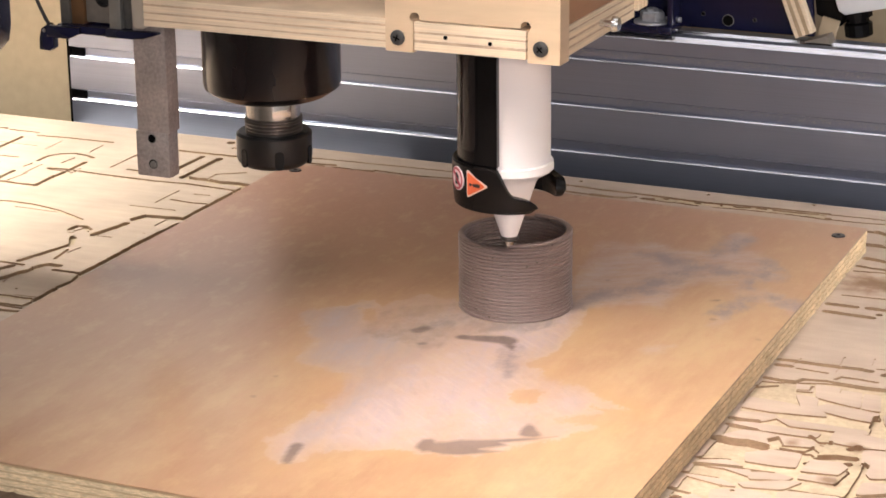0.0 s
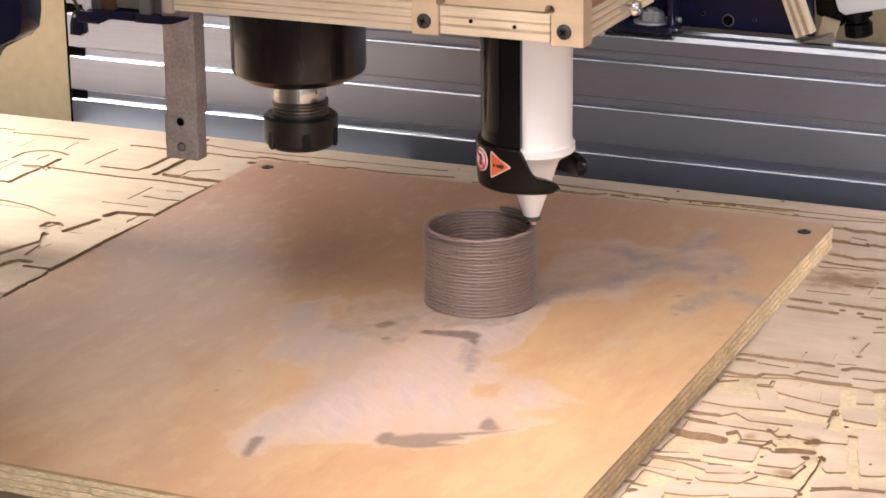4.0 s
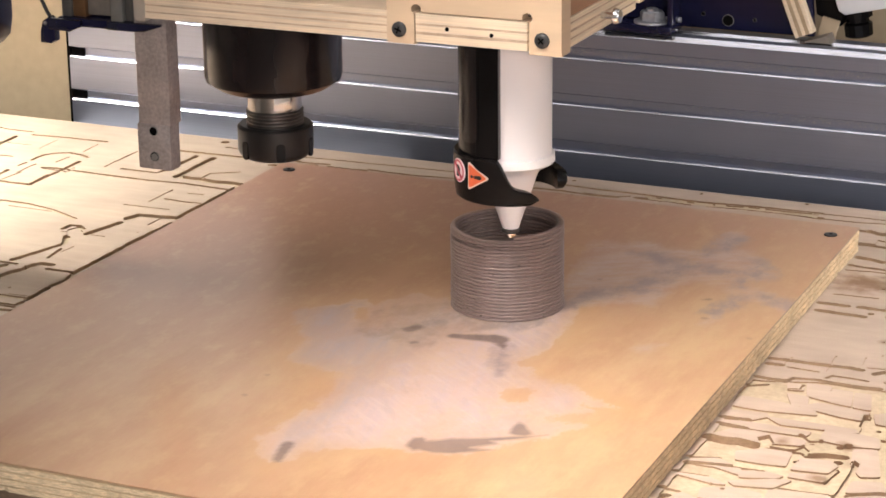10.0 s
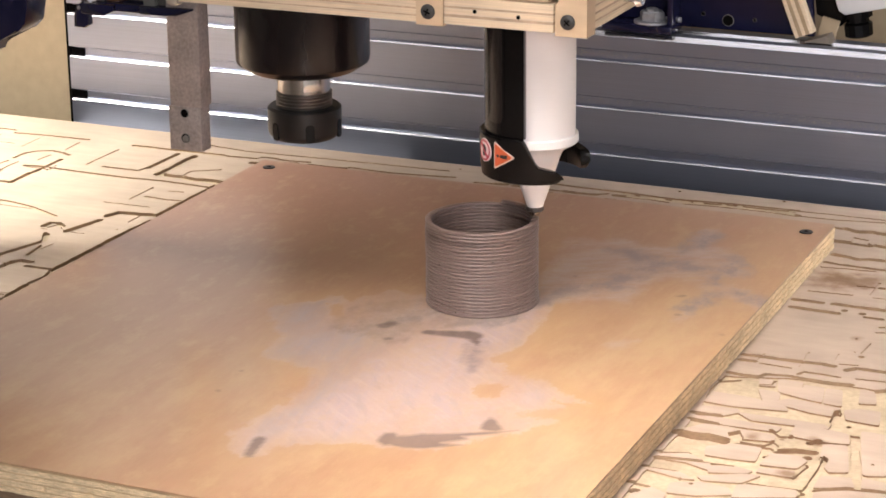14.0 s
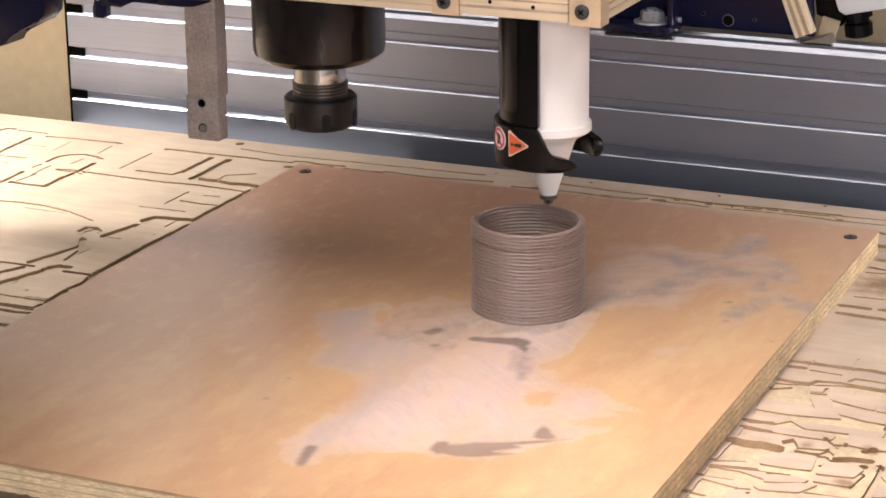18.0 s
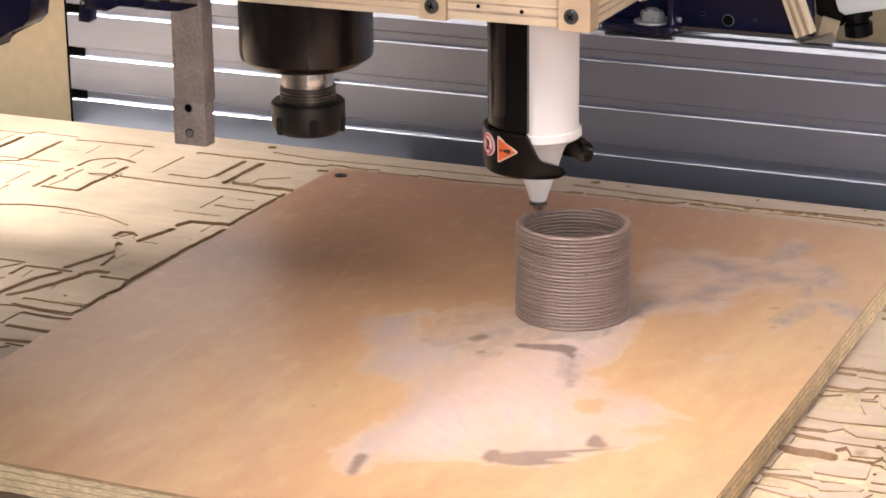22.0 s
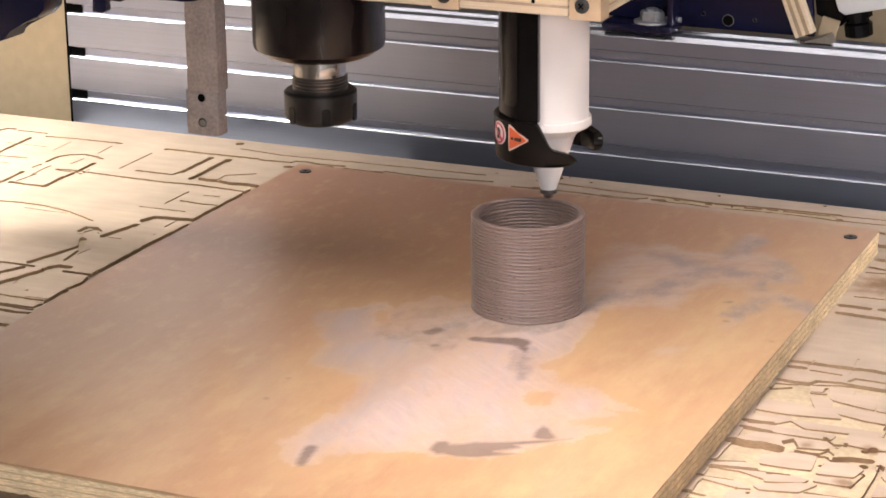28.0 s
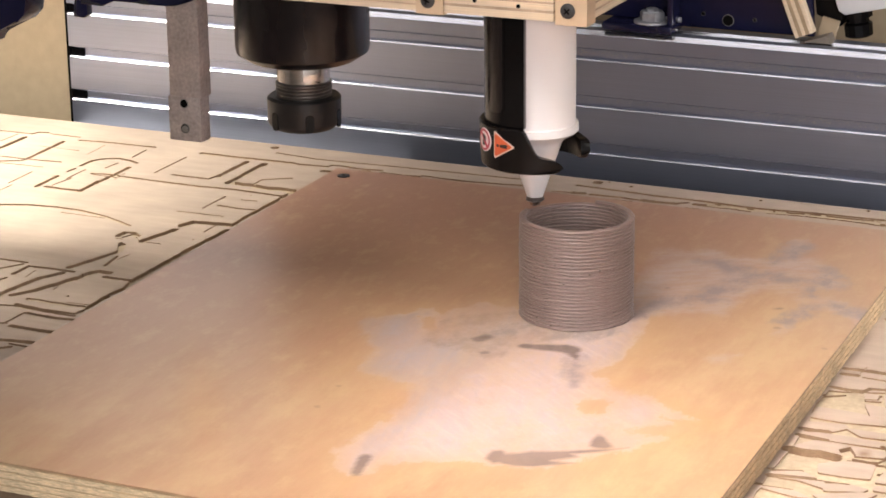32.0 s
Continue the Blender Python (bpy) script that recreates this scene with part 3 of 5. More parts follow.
def cuts():
    # the worn side: a cleared field with plateaus left standing in it, deep passes and burnt holes
    hollow(0.0011, (0.1745, -0.0518), (0.1761, -0.0265), (0.1967, -0.0217), (0.2137, -0.0156), (0.2536, -0.0149), (0.2762, -0.0144), (0.3195, -0.1973), (0.1787, -0.2557), (0.1785, -0.2036), (0.1770, -0.1634), (0.1793, -0.1193), (0.1773, -0.0753))
    island((0.1986, -0.0241), (0.2074, -0.0236), (0.2090, -0.0319), (0.2013, -0.0332))
    island((0.2097, -0.0209), (0.2245, -0.0211), (0.2268, -0.0434), (0.2150, -0.0395))
    island((0.2270, -0.0245), (0.2385, -0.0246), (0.2429, -0.0467), (0.2275, -0.0431))
    island((0.2406, -0.0255), (0.2501, -0.0251), (0.2558, -0.0486), (0.2449, -0.0476))
    island((0.2024, -0.0412), (0.2153, -0.0433), (0.2184, -0.0584), (0.2100, -0.0568))
    island((0.2156, -0.0604), (0.2265, -0.0615), (0.2411, -0.0652), (0.2549, -0.0670), (0.2557, -0.0529), (0.2387, -0.0510), (0.2247, -0.0494))
    island((0.1780, -0.0556), (0.2009, -0.0571), (0.2238, -0.0626), (0.2271, -0.0688), (0.1964, -0.0726), (0.1778, -0.0721))
    island((0.1744, -0.0808), (0.1979, -0.0775), (0.2007, -0.0818), (0.1940, -0.0895), (0.1782, -0.0902))
    island((0.2023, -0.0820), (0.2143, -0.0820), (0.2323, -0.0821), (0.2529, -0.0817), (0.2573, -0.0872), (0.2341, -0.0887), (0.2139, -0.0908))
    island((0.1774, -0.0972), (0.1924, -0.0943), (0.2061, -0.0949), (0.2152, -0.0952), (0.2301, -0.0952), (0.2293, -0.1028), (0.2011, -0.1030), (0.1811, -0.1015))
    island((0.1785, -0.1213), (0.1890, -0.1073), (0.2025, -0.1074), (0.2309, -0.1085), (0.2320, -0.1175), (0.2166, -0.1199), (0.2043, -0.1230), (0.1811, -0.1246))
    island((0.2398, -0.0879), (0.2580, -0.0898), (0.2699, -0.0908), (0.2733, -0.1044), (0.2581, -0.1068), (0.2402, -0.1051))
    island((0.2616, -0.1119), (0.2744, -0.1086), (0.2840, -0.1436), (0.2739, -0.1477), (0.2667, -0.1339))
    island((0.2005, -0.1391), (0.2140, -0.1304), (0.2285, -0.1303), (0.2304, -0.1490), (0.2185, -0.1501), (0.2034, -0.1506))
    island((0.2374, -0.1362), (0.2525, -0.1338), (0.2580, -0.1383), (0.2555, -0.1498), (0.2363, -0.1521), (0.2377, -0.1422))
    island((0.1780, -0.1600), (0.1934, -0.1536), (0.2080, -0.1627), (0.2091, -0.1708), (0.1939, -0.1640), (0.1779, -0.1661))
    island((0.2103, -0.1655), (0.2223, -0.1624), (0.2326, -0.1637), (0.2311, -0.1680), (0.2129, -0.1737))
    island((0.2380, -0.1578), (0.2553, -0.1543), (0.2565, -0.1634), (0.2381, -0.1633))
    island((0.1772, -0.1792), (0.1952, -0.1810), (0.2072, -0.1870), (0.1989, -0.1879), (0.1771, -0.1830))
    island((0.2081, -0.1812), (0.2290, -0.1707), (0.2396, -0.1682), (0.2322, -0.1814), (0.2137, -0.1854))
    island((0.2334, -0.1852), (0.2384, -0.1831), (0.2626, -0.1803), (0.2662, -0.1886), (0.2343, -0.2018))
    island((0.2727, -0.1563), (0.2869, -0.1523), (0.2913, -0.1641), (0.2727, -0.1718))
    island((0.2948, -0.1508), (0.3078, -0.1526), (0.3114, -0.1629), (0.2979, -0.1632))
    island((0.2768, -0.0840), (0.2930, -0.0853), (0.3060, -0.1400), (0.2928, -0.1454))
    island((0.2672, -0.0511), (0.2795, -0.0502), (0.2836, -0.0703), (0.2648, -0.0679), (0.2609, -0.0558))
    island((0.2604, -0.0178), (0.2689, -0.0205), (0.2742, -0.0372), (0.2647, -0.0399))
    island((0.1975, -0.1965), (0.2125, -0.1903), (0.2269, -0.1915), (0.2321, -0.1992), (0.2148, -0.2064), (0.2002, -0.2089))
    island((0.2745, -0.1788), (0.2902, -0.1706), (0.3123, -0.1667), (0.3192, -0.1958), (0.2815, -0.2097))
    island((0.2394, -0.2050), (0.2663, -0.1938), (0.2699, -0.2162), (0.2385, -0.2292))
    island((0.2065, -0.2151), (0.2293, -0.2081), (0.2313, -0.2322), (0.2023, -0.2442))
    island((0.1827, -0.2197), (0.1884, -0.2074), (0.1987, -0.2130), (0.1994, -0.2437), (0.1813, -0.2513))
    cut(0.0042, (0.1766, 0.0137), (0.1860, 0.0147), (0.2054, 0.0141), (0.2271, 0.0155), (0.2344, 0.0148))
    cut(0.0038, (0.1771, 0.0040), (0.1859, 0.0043))
    cut(0.0033, (0.1766, -0.0204), (0.1856, -0.0217), (0.1963, -0.0205), (0.1995, -0.0151), (0.2128, -0.0124), (0.2288, -0.0139), (0.2426, -0.0137), (0.2531, -0.0129))
    cut(0.0016, (0.1904, 0.0024), (0.2105, 0.0013), depth=0.0012)
    cut(0.0021, (0.2176, -0.0072), (0.2201, -0.0021), (0.2317, -0.0019), (0.2428, -0.0028))
    cut(0.0015, (0.2009, -0.0334), (0.2080, -0.0314), (0.2076, -0.0217))
    cut(0.0038, (0.2565, -0.0588), (0.2572, -0.0730), depth=0.004)
    cut(0.0007, (0.2569, -0.0545), (0.2578, -0.0838))
    cut(0.0037, (0.1764, -0.0918), (0.1923, -0.0915))
    cut(0.0031, (0.1774, -0.1018), (0.1891, -0.1031), (0.1947, -0.1041))
    cut(0.0069, (0.1781, -0.1247), (0.1904, -0.1260), (0.1946, -0.1250), (0.2053, -0.1262), depth=0.005)
    cut(0.0049, (0.2144, -0.1248), (0.2241, -0.1255), (0.2328, -0.1250), depth=0.005)
    cut(0.0057, (0.2394, -0.1281), (0.2485, -0.1244), (0.2581, -0.1230), depth=0.005)
    cut(0.0025, (0.2274, -0.1015), (0.2334, -0.1071), (0.2403, -0.1054))
    cut(0.0031, (0.1775, -0.1651), (0.1947, -0.1618), (0.2073, -0.1604), (0.2215, -0.1601))
    cut(0.0028, (0.1760, -0.1562), (0.1927, -0.1512))
    cut(0.0026, (0.1751, -0.1793), (0.1944, -0.1787))
    cut(0.0013, (0.2579, -0.1635), (0.2609, -0.1438))
    cut(0.0029, (0.2372, -0.1793), (0.2457, -0.1794))
    cut(0.0026, (0.2457, -0.1794), (0.2632, -0.1775))
    cut(0.0026, (0.2735, -0.1750), (0.2892, -0.1667), (0.3101, -0.1634))
    cut(0.0031, (0.2693, -0.0172), (0.2748, -0.0137))
    cut(0.0039, (0.2441, 0.0105), (0.2489, 0.0161), (0.2677, 0.0165))
    cut(0.0017, (0.2533, -0.0016), (0.2713, -0.0001))
    cut(0.0031, (0.1748, -0.2033), (0.1858, -0.2042))
    cut(0.0007, (0.2451, 0.0436), (0.2466, 0.0635))
    cut(0.0024, (0.1757, -0.0357), (0.1863, -0.0291))
    hollow(0.003, (0.2666, -0.1415), (0.2656, -0.1269), (0.2697, -0.1308), (0.2702, -0.1728), (0.2723, -0.1868), (0.2664, -0.1892))
    hollow(0.0026, (0.2716, -0.0893), (0.2773, -0.0890), (0.2949, -0.1555), (0.2899, -0.1575))
    hollow(0.0026, (0.2048, -0.1149), (0.2103, -0.1086), (0.2166, -0.1199), (0.2112, -0.1261))
    hollow(0.0026, (0.2291, -0.1226), (0.2328, -0.1152), (0.2381, -0.1209), (0.2373, -0.1309))
    drill(0.2362, -0.1091, 0.0026)
    drill(0.2408, -0.1072, 0.0013)
    drill(0.2532, -0.1100, 0.0026)
    drill(0.2571, -0.1072, 0.0029)
    drill(0.2348, -0.1396, 0.0018)
    drill(0.2574, -0.1318, 0.0030)
    drill(0.2402, -0.1289, 0.0019)
    drill(0.2650, -0.1301, 0.0013)
    drill(0.2598, -0.1424, 0.0011)
    drill(0.2947, -0.1291, 0.0011)
    drill(0.2078, -0.1933, 0.0015)
    drill(0.1998, -0.1886, 0.0010)
    drill(0.2667, -0.1778, 0.0022)
    drill(0.1815, -0.2124, 0.0037)
    drill(0.2468, 0.0372, 0.0022)
    drill(0.2410, 0.0443, 0.0008)
    drill(0.2679, -0.0776, 0.0016)
    drill(0.2487, 0.0137, 0.0014)
    cut(0.0061, (0.1688, 0.2669), (0.1771, 0.2673), (0.1875, 0.2656), (0.1959, 0.2656))
    cut(0.0048, (0.2010, 0.2677), (0.2084, 0.2659))
    cut(0.0051, (0.1776, 0.2358), (0.1884, 0.2340), (0.1961, 0.2310), (0.2036, 0.2341), (0.2159, 0.2344))
    cut(0.0033, (0.1763, 0.2165), (0.1865, 0.2146), (0.2003, 0.2142), (0.2208, 0.2135))
    cut(0.0045, (0.1775, 0.1295), (0.1873, 0.1301), (0.1960, 0.1295))
    cut(0.0045, (0.2050, 0.1302), (0.2175, 0.1299), (0.2406, 0.1302))
    cut(0.0044, (0.1799, 0.1138), (0.1932, 0.1130), (0.2116, 0.1123))
    cut(0.0029, (0.2309, 0.1121), (0.2425, 0.1116))
    cut(0.0016, (0.1818, 0.1504), (0.1975, 0.1512), (0.2117, 0.1527), depth=0.0010)
    cut(0.0053, (0.1703, 0.2999), (0.1804, 0.2939), (0.1882, 0.2970), (0.2010, 0.2972))
    cut(0.0018, (0.2451, 0.0850), (0.2510, 0.0867))
    cut(0.0022, (0.2450, 0.0959), (0.2484, 0.0973))
    cut(0.0032, (0.2263, 0.1740), (0.2301, 0.1743))
    cut(0.0016, (0.2106, 0.1729), (0.2237, 0.1739), depth=0.0008)
    hollow(0.0009, (0.1806, 0.2815), (0.1926, 0.2789), (0.1941, 0.2673), (0.1814, 0.2671))
    hollow(0.0008, (0.1751, 0.2054), (0.1936, 0.2083), (0.2149, 0.2101), (0.2146, 0.2001), (0.1803, 0.1962))
    drill(0.2148, 0.1197, 0.0025)
    drill(0.2276, 0.1176, 0.0027)
    drill(0.2357, 0.0689, 0.0010)
    drill(0.2156, 0.1741, 0.0014)
    drill(0.1949, 0.2696, 0.0013)
    # the strip behind the board
    cut(0.0031, (-0.1373, 0.3101), (-0.1252, 0.3115))
    cut(0.0050, (-0.1213, 0.3117), (-0.1122, 0.3133))
    cut(0.0036, (-0.1052, 0.3127), (-0.0825, 0.3136), (-0.0679, 0.3128))
    cut(0.0048, (-0.0631, 0.3127), (-0.0499, 0.3126), (-0.0352, 0.3138))
    cut(0.0030, (-0.0354, 0.3144), (-0.0277, 0.3195))
    cut(0.0046, (-0.0206, 0.3177), (-0.0065, 0.3174), (0.0081, 0.3180), (0.0233, 0.3163))
    cut(0.0036, (-0.1218, 0.3027), (-0.1019, 0.3038), (-0.0700, 0.3052))
    cut(0.0042, (-0.0605, 0.3024), (-0.0514, 0.3034))
    cut(0.0046, (-0.0244, 0.3037), (-0.0022, 0.3035))
    cut(0.0039, (0.0154, 0.3028), (0.0394, 0.3016))
    cut(0.0022, (0.0394, 0.3016), (0.0624, 0.2995), (0.0810, 0.2964))
    cut(0.0033, (0.0926, 0.2992), (0.1134, 0.3002), (0.1223, 0.2995), (0.1323, 0.2986))
    cut(0.0046, (0.0385, 0.3173), (0.0658, 0.3199), (0.0977, 0.3206), (0.1277, 0.3183))
    cut(0.0030, (-0.1243, 0.3327), (-0.0865, 0.3304), (-0.0588, 0.3279), (-0.0172, 0.3277), (0.0281, 0.3248), (0.0722, 0.3295), (0.1245, 0.3314), depth=0.0014)
    hollow(0.0012, (-0.0167, 0.3259), (0.0286, 0.3230), (0.0728, 0.3272), (0.1240, 0.3287), (0.1243, 0.3200), (0.0727, 0.3207), (0.0305, 0.3166), (-0.0133, 0.3213))
    drill(-0.1117, 0.3462, 0.0044)
    drill(-0.1035, 0.3505, 0.0012)
    drill(-0.0831, 0.3448, 0.0019)
    drill(0.0237, 0.3466, 0.0015)
    drill(0.0550, 0.3530, 0.0010)
    drill(0.1081, 0.3504, 0.0017)
    cut(0.0032, (-0.3819, 0.3054), (-0.3602, 0.3047), (-0.3352, 0.3073), (-0.3341, 0.3121), (-0.3226, 0.3136), (-0.3142, 0.3108), (-0.2895, 0.3133), depth=0.002)
    cut(0.0043, (-0.3336, 0.2939), (-0.3256, 0.2953))
    cut(0.0044, (-0.3148, 0.3014), (-0.2982, 0.3063))
    cut(0.0041, (-0.2864, 0.3068), (-0.2675, 0.3065), (-0.2530, 0.3081))
    cut(0.0031, (-0.2513, 0.3118), (-0.2286, 0.3102), (-0.2118, 0.3099), (-0.1880, 0.3124), (-0.1586, 0.3166))
    cut(0.0026, (-0.3943, 0.3288), (-0.3559, 0.3239), (-0.3213, 0.3252), (-0.2791, 0.3278), (-0.2372, 0.3294), (-0.2040, 0.3306), (-0.1713, 0.3319), depth=0.0008)
    cut(0.0045, (-0.3427, 0.2315), (-0.3249, 0.2301))
    drill(-0.2730, 0.3518, 0.0007)
    drill(-0.2236, 0.3216, 0.0006)
    drill(-0.2703, 0.2452, 0.0001)
    cut(0.0036, (0.1613, 0.2988), (0.1716, 0.2979), (0.1804, 0.2974), (0.1897, 0.3001), (0.2015, 0.2949))
    cut(0.0019, (0.1194, 0.3288), (0.1485, 0.3310), (0.1929, 0.3310), depth=0.0008)
    cut(0.0019, (0.1228, 0.3169), (0.1591, 0.3185), (0.1944, 0.3249), depth=0.001)
    cut(0.0029, (0.1280, 0.2982), (0.1385, 0.3024), (0.1473, 0.3024))
    drill(-0.404, 0.343, 0.004)
    drill(-0.164, 0.341, 0.0012)
    # the brightly lit side: part outlines and long arcs
    cut(0.0038, (-0.6240, 0.2559), (-0.6236, 0.2930))
    cut(0.0031, (-0.5829, 0.2320), (-0.5844, 0.2927))
    cut(0.0028, (-0.6013, 0.2195), (-0.5845, 0.2276), (-0.5841, 0.2337))
    cut(0.0031, (-0.5292, 0.1675), (-0.5300, 0.2000))
    cut(0.0037, (-0.4893, 0.1698), (-0.4898, 0.1992))
    cut(0.0032, (-0.4889, 0.1995), (-0.4879, 0.2168), (-0.4884, 0.2439))
    cut(0.0033, (-0.5224, 0.1702), (-0.5070, 0.1695), (-0.4884, 0.1702))
    cut(0.0028, (-0.5287, 0.2336), (-0.5281, 0.2501), (-0.5223, 0.2583), (-0.5107, 0.2644), (-0.4983, 0.2620), (-0.4894, 0.2581))
    cut(0.0018, (-0.5296, 0.2145), (-0.5283, 0.2244))
    cut(0.0028, (-0.5073, 0.2169), (-0.4917, 0.2195), (-0.4479, 0.2173), (-0.4059, 0.2168), (-0.3766, 0.2196), (-0.3327, 0.2170))
    cut(0.0040, (-0.4059, 0.2481), (-0.4054, 0.2952))
    cut(0.0046, (-0.3893, 0.2352), (-0.3882, 0.2947))
    cut(0.0057, (-0.3893, 0.2352), (-0.3647, 0.2353))
    cut(0.0069, (-0.3612, 0.2326), (-0.3317, 0.2342))
    cut(0.0026, (-0.4433, 0.2382), (-0.4097, 0.2382), (-0.4065, 0.2550))
    cut(0.0014, (-0.4604, 0.2384), (-0.4596, 0.2885))
    cut(0.0029, (-0.5285, 0.1129), (-0.5071, 0.1215), (-0.4823, 0.1249), (-0.4568, 0.1236), (-0.4326, 0.1174), (-0.4035, 0.1043), depth=0.0012)
    cut(0.0035, (-0.3309, 0.1365), (-0.3299, 0.2003), (-0.3291, 0.2305))
    cut(0.0013, (-0.3736, 0.1653), (-0.3727, 0.1997), depth=0.001)
    cut(0.0021, (-0.3657, 0.1762), (-0.3458, 0.1745), (-0.3339, 0.1761))
    cut(0.0031, (-0.6245, 0.3047), (-0.6214, 0.3124), (-0.6137, 0.3130))
    cut(0.0019, (-0.6591, 0.3040), (-0.6245, 0.3047), depth=0.001)
    cut(0.0019, (-0.6088, 0.3109), (-0.5788, 0.3107), depth=0.001)
    cut(0.0026, (-0.5736, 0.3025), (-0.5425, 0.3053), (-0.5007, 0.3064), depth=0.0012)
    cut(0.0044, (-0.4535, 0.3045), (-0.4128, 0.3049), (-0.3684, 0.3062), depth=0.0014)
    cut(0.0018, (-0.6075, 0.2334), (-0.5884, 0.2335), (-0.5505, 0.2367), depth=0.001)
    cut(0.0011, (-0.5506, 0.1453), (-0.5504, 0.1639), depth=0.001)
    cut(0.0011, (-0.5559, 0.1672), (-0.5565, 0.2023), depth=0.0008)
    cut(0.0012, (-0.5989, 0.2160), (-0.5561, 0.2183), depth=0.0008)
    cut(0.0007, (-0.5430, 0.2666), (-0.5442, 0.2953), depth=0.0008)
    cut(0.0018, (-0.3677, 0.2390), (-0.3679, 0.2527), (-0.3475, 0.2658), depth=0.001)
    cut(0.0013, (-0.5191, 0.1750), (-0.5161, 0.1985), depth=0.0008)
    cut(0.0013, (-0.5059, 0.2354), (-0.5043, 0.2522), depth=0.0008)
    cut(0.0010, (-0.5020, 0.2717), (-0.5034, 0.2961), depth=0.0008)
    drill(-0.4441, 0.2378, 0.0012)
    drill(-0.4594, 0.2410, 0.0008)
    drill(-0.4888, 0.2165, 0.0015)
    drill(-0.3552, 0.2101, 0.0007)
    cut(0.0038, (-0.3905, 0.0002), (-0.3834, 0.0234), (-0.3767, 0.0479), (-0.3852, 0.0647))
    cut(0.0046, (-0.3737, 0.0737), (-0.3656, 0.1082))
    cut(0.0063, (-0.3650, 0.1196), (-0.3614, 0.1306), (-0.3457, 0.1330), (-0.3300, 0.1337))
    cut(0.0041, (-0.3321, -0.0083), (-0.3313, 0.0317), (-0.3308, 0.0786), (-0.3278, 0.1217))
    cut(0.0023, (-0.3688, 0.0140), (-0.3721, 0.0357))
    cut(0.0041, (-0.3974, 0.0788), (-0.3969, 0.0883), (-0.3906, 0.0898), (-0.3837, 0.0843))
    cut(0.0049, (-0.3945, -0.0657), (-0.3852, -0.0515), (-0.3777, -0.0317), (-0.3716, -0.0146), (-0.3697, -0.0039), (-0.3660, 0.0011), (-0.3574, 0.0011))
    cut(0.0046, (-0.4078, -0.0933), (-0.4031, -0.0706), (-0.4010, -0.0484), (-0.3976, -0.0276), (-0.3889, -0.0117))
    cut(0.0028, (-0.4199, -0.0267), (-0.4196, -0.0076), (-0.4010, -0.0066), (-0.3826, -0.0067))
    cut(0.0023, (-0.4745, 0.0022), (-0.4505, -0.0012), (-0.4255, -0.0013))
    cut(0.0022, (-0.4411, -0.0304), (-0.4369, -0.0211), (-0.4264, -0.0053))
    cut(0.0032, (-0.3552, -0.0079), (-0.3334, -0.0074))
    cut(0.0030, (-0.3808, -0.0810), (-0.3604, -0.0841), (-0.3322, -0.0830), (-0.3310, -0.0758))
    cut(0.0037, (-0.3789, -0.0687), (-0.3600, -0.0693), (-0.3356, -0.0686), depth=0.0012)
    cut(0.0035, (-0.3307, -0.0711), (-0.3313, -0.0437))
    cut(0.0033, (-0.3316, -0.0392), (-0.3286, -0.0238), (-0.3316, -0.0105))
    cut(0.0022, (-0.4076, -0.0887), (-0.3919, -0.0869), (-0.3802, -0.0844), (-0.3674, -0.0860), (-0.3420, -0.0870), (-0.3306, -0.0868))
    cut(0.0032, (-0.3640, -0.0937), (-0.3400, -0.0951), (-0.3242, -0.0930))
    cut(0.0015, (-0.3665, -0.1169), (-0.3657, -0.0935))
    cut(0.0019, (-0.3793, -0.1199), (-0.3652, -0.1164))
    cut(0.0040, (-0.3590, -0.1195), (-0.3417, -0.1198), (-0.3262, -0.1199))
    cut(0.0042, (-0.3619, -0.1451), (-0.3520, -0.1453), (-0.3376, -0.1428), (-0.3241, -0.1415))
    cut(0.0031, (-0.3445, -0.1610), (-0.3367, -0.1537))
    cut(0.0025, (-0.3400, -0.1488), (-0.3248, -0.1500))
    cut(0.0022, (-0.4223, -0.0425), (-0.4200, -0.0357))
    hollow(0.0009, (-0.3939, 0.0775), (-0.3892, 0.0876), (-0.3764, 0.0737), (-0.3710, 0.0545), (-0.3782, 0.0542))
    drill(-0.3570, -0.0533, 0.0012)
    drill(-0.3402, 0.0920, 0.0008)
    drill(-0.3740, -0.0081, 0.0009)
    drill(-0.3715, 0.0553, 0.0007)
    rnd = random.Random(11)
    # faint older scratches and shallow passes between the cuts
    for x0, x1, y0, y1, count in ((0.18, 0.36, -0.30, 0.02, 34), (0.19, 0.36, 0.02, 0.34, 12), (-0.72, -0.33, -0.10, 0.31, 26)):
        for i in range(count):
            x, y, run = rnd.uniform(x0, x1), rnd.uniform(y0, y1), rnd.uniform(0.008, 0.045)
            along = rnd.random() < 0.6
            cut(rnd.uniform(0.0006, 0.0016), (x, y), (min(x + (run if along else rnd.uniform(-0.002, 0.002)), -0.302 if x < 0 else 1), y + (rnd.uniform(-0.002, 0.002) if along else run * 0.7)), depth=0.0007)


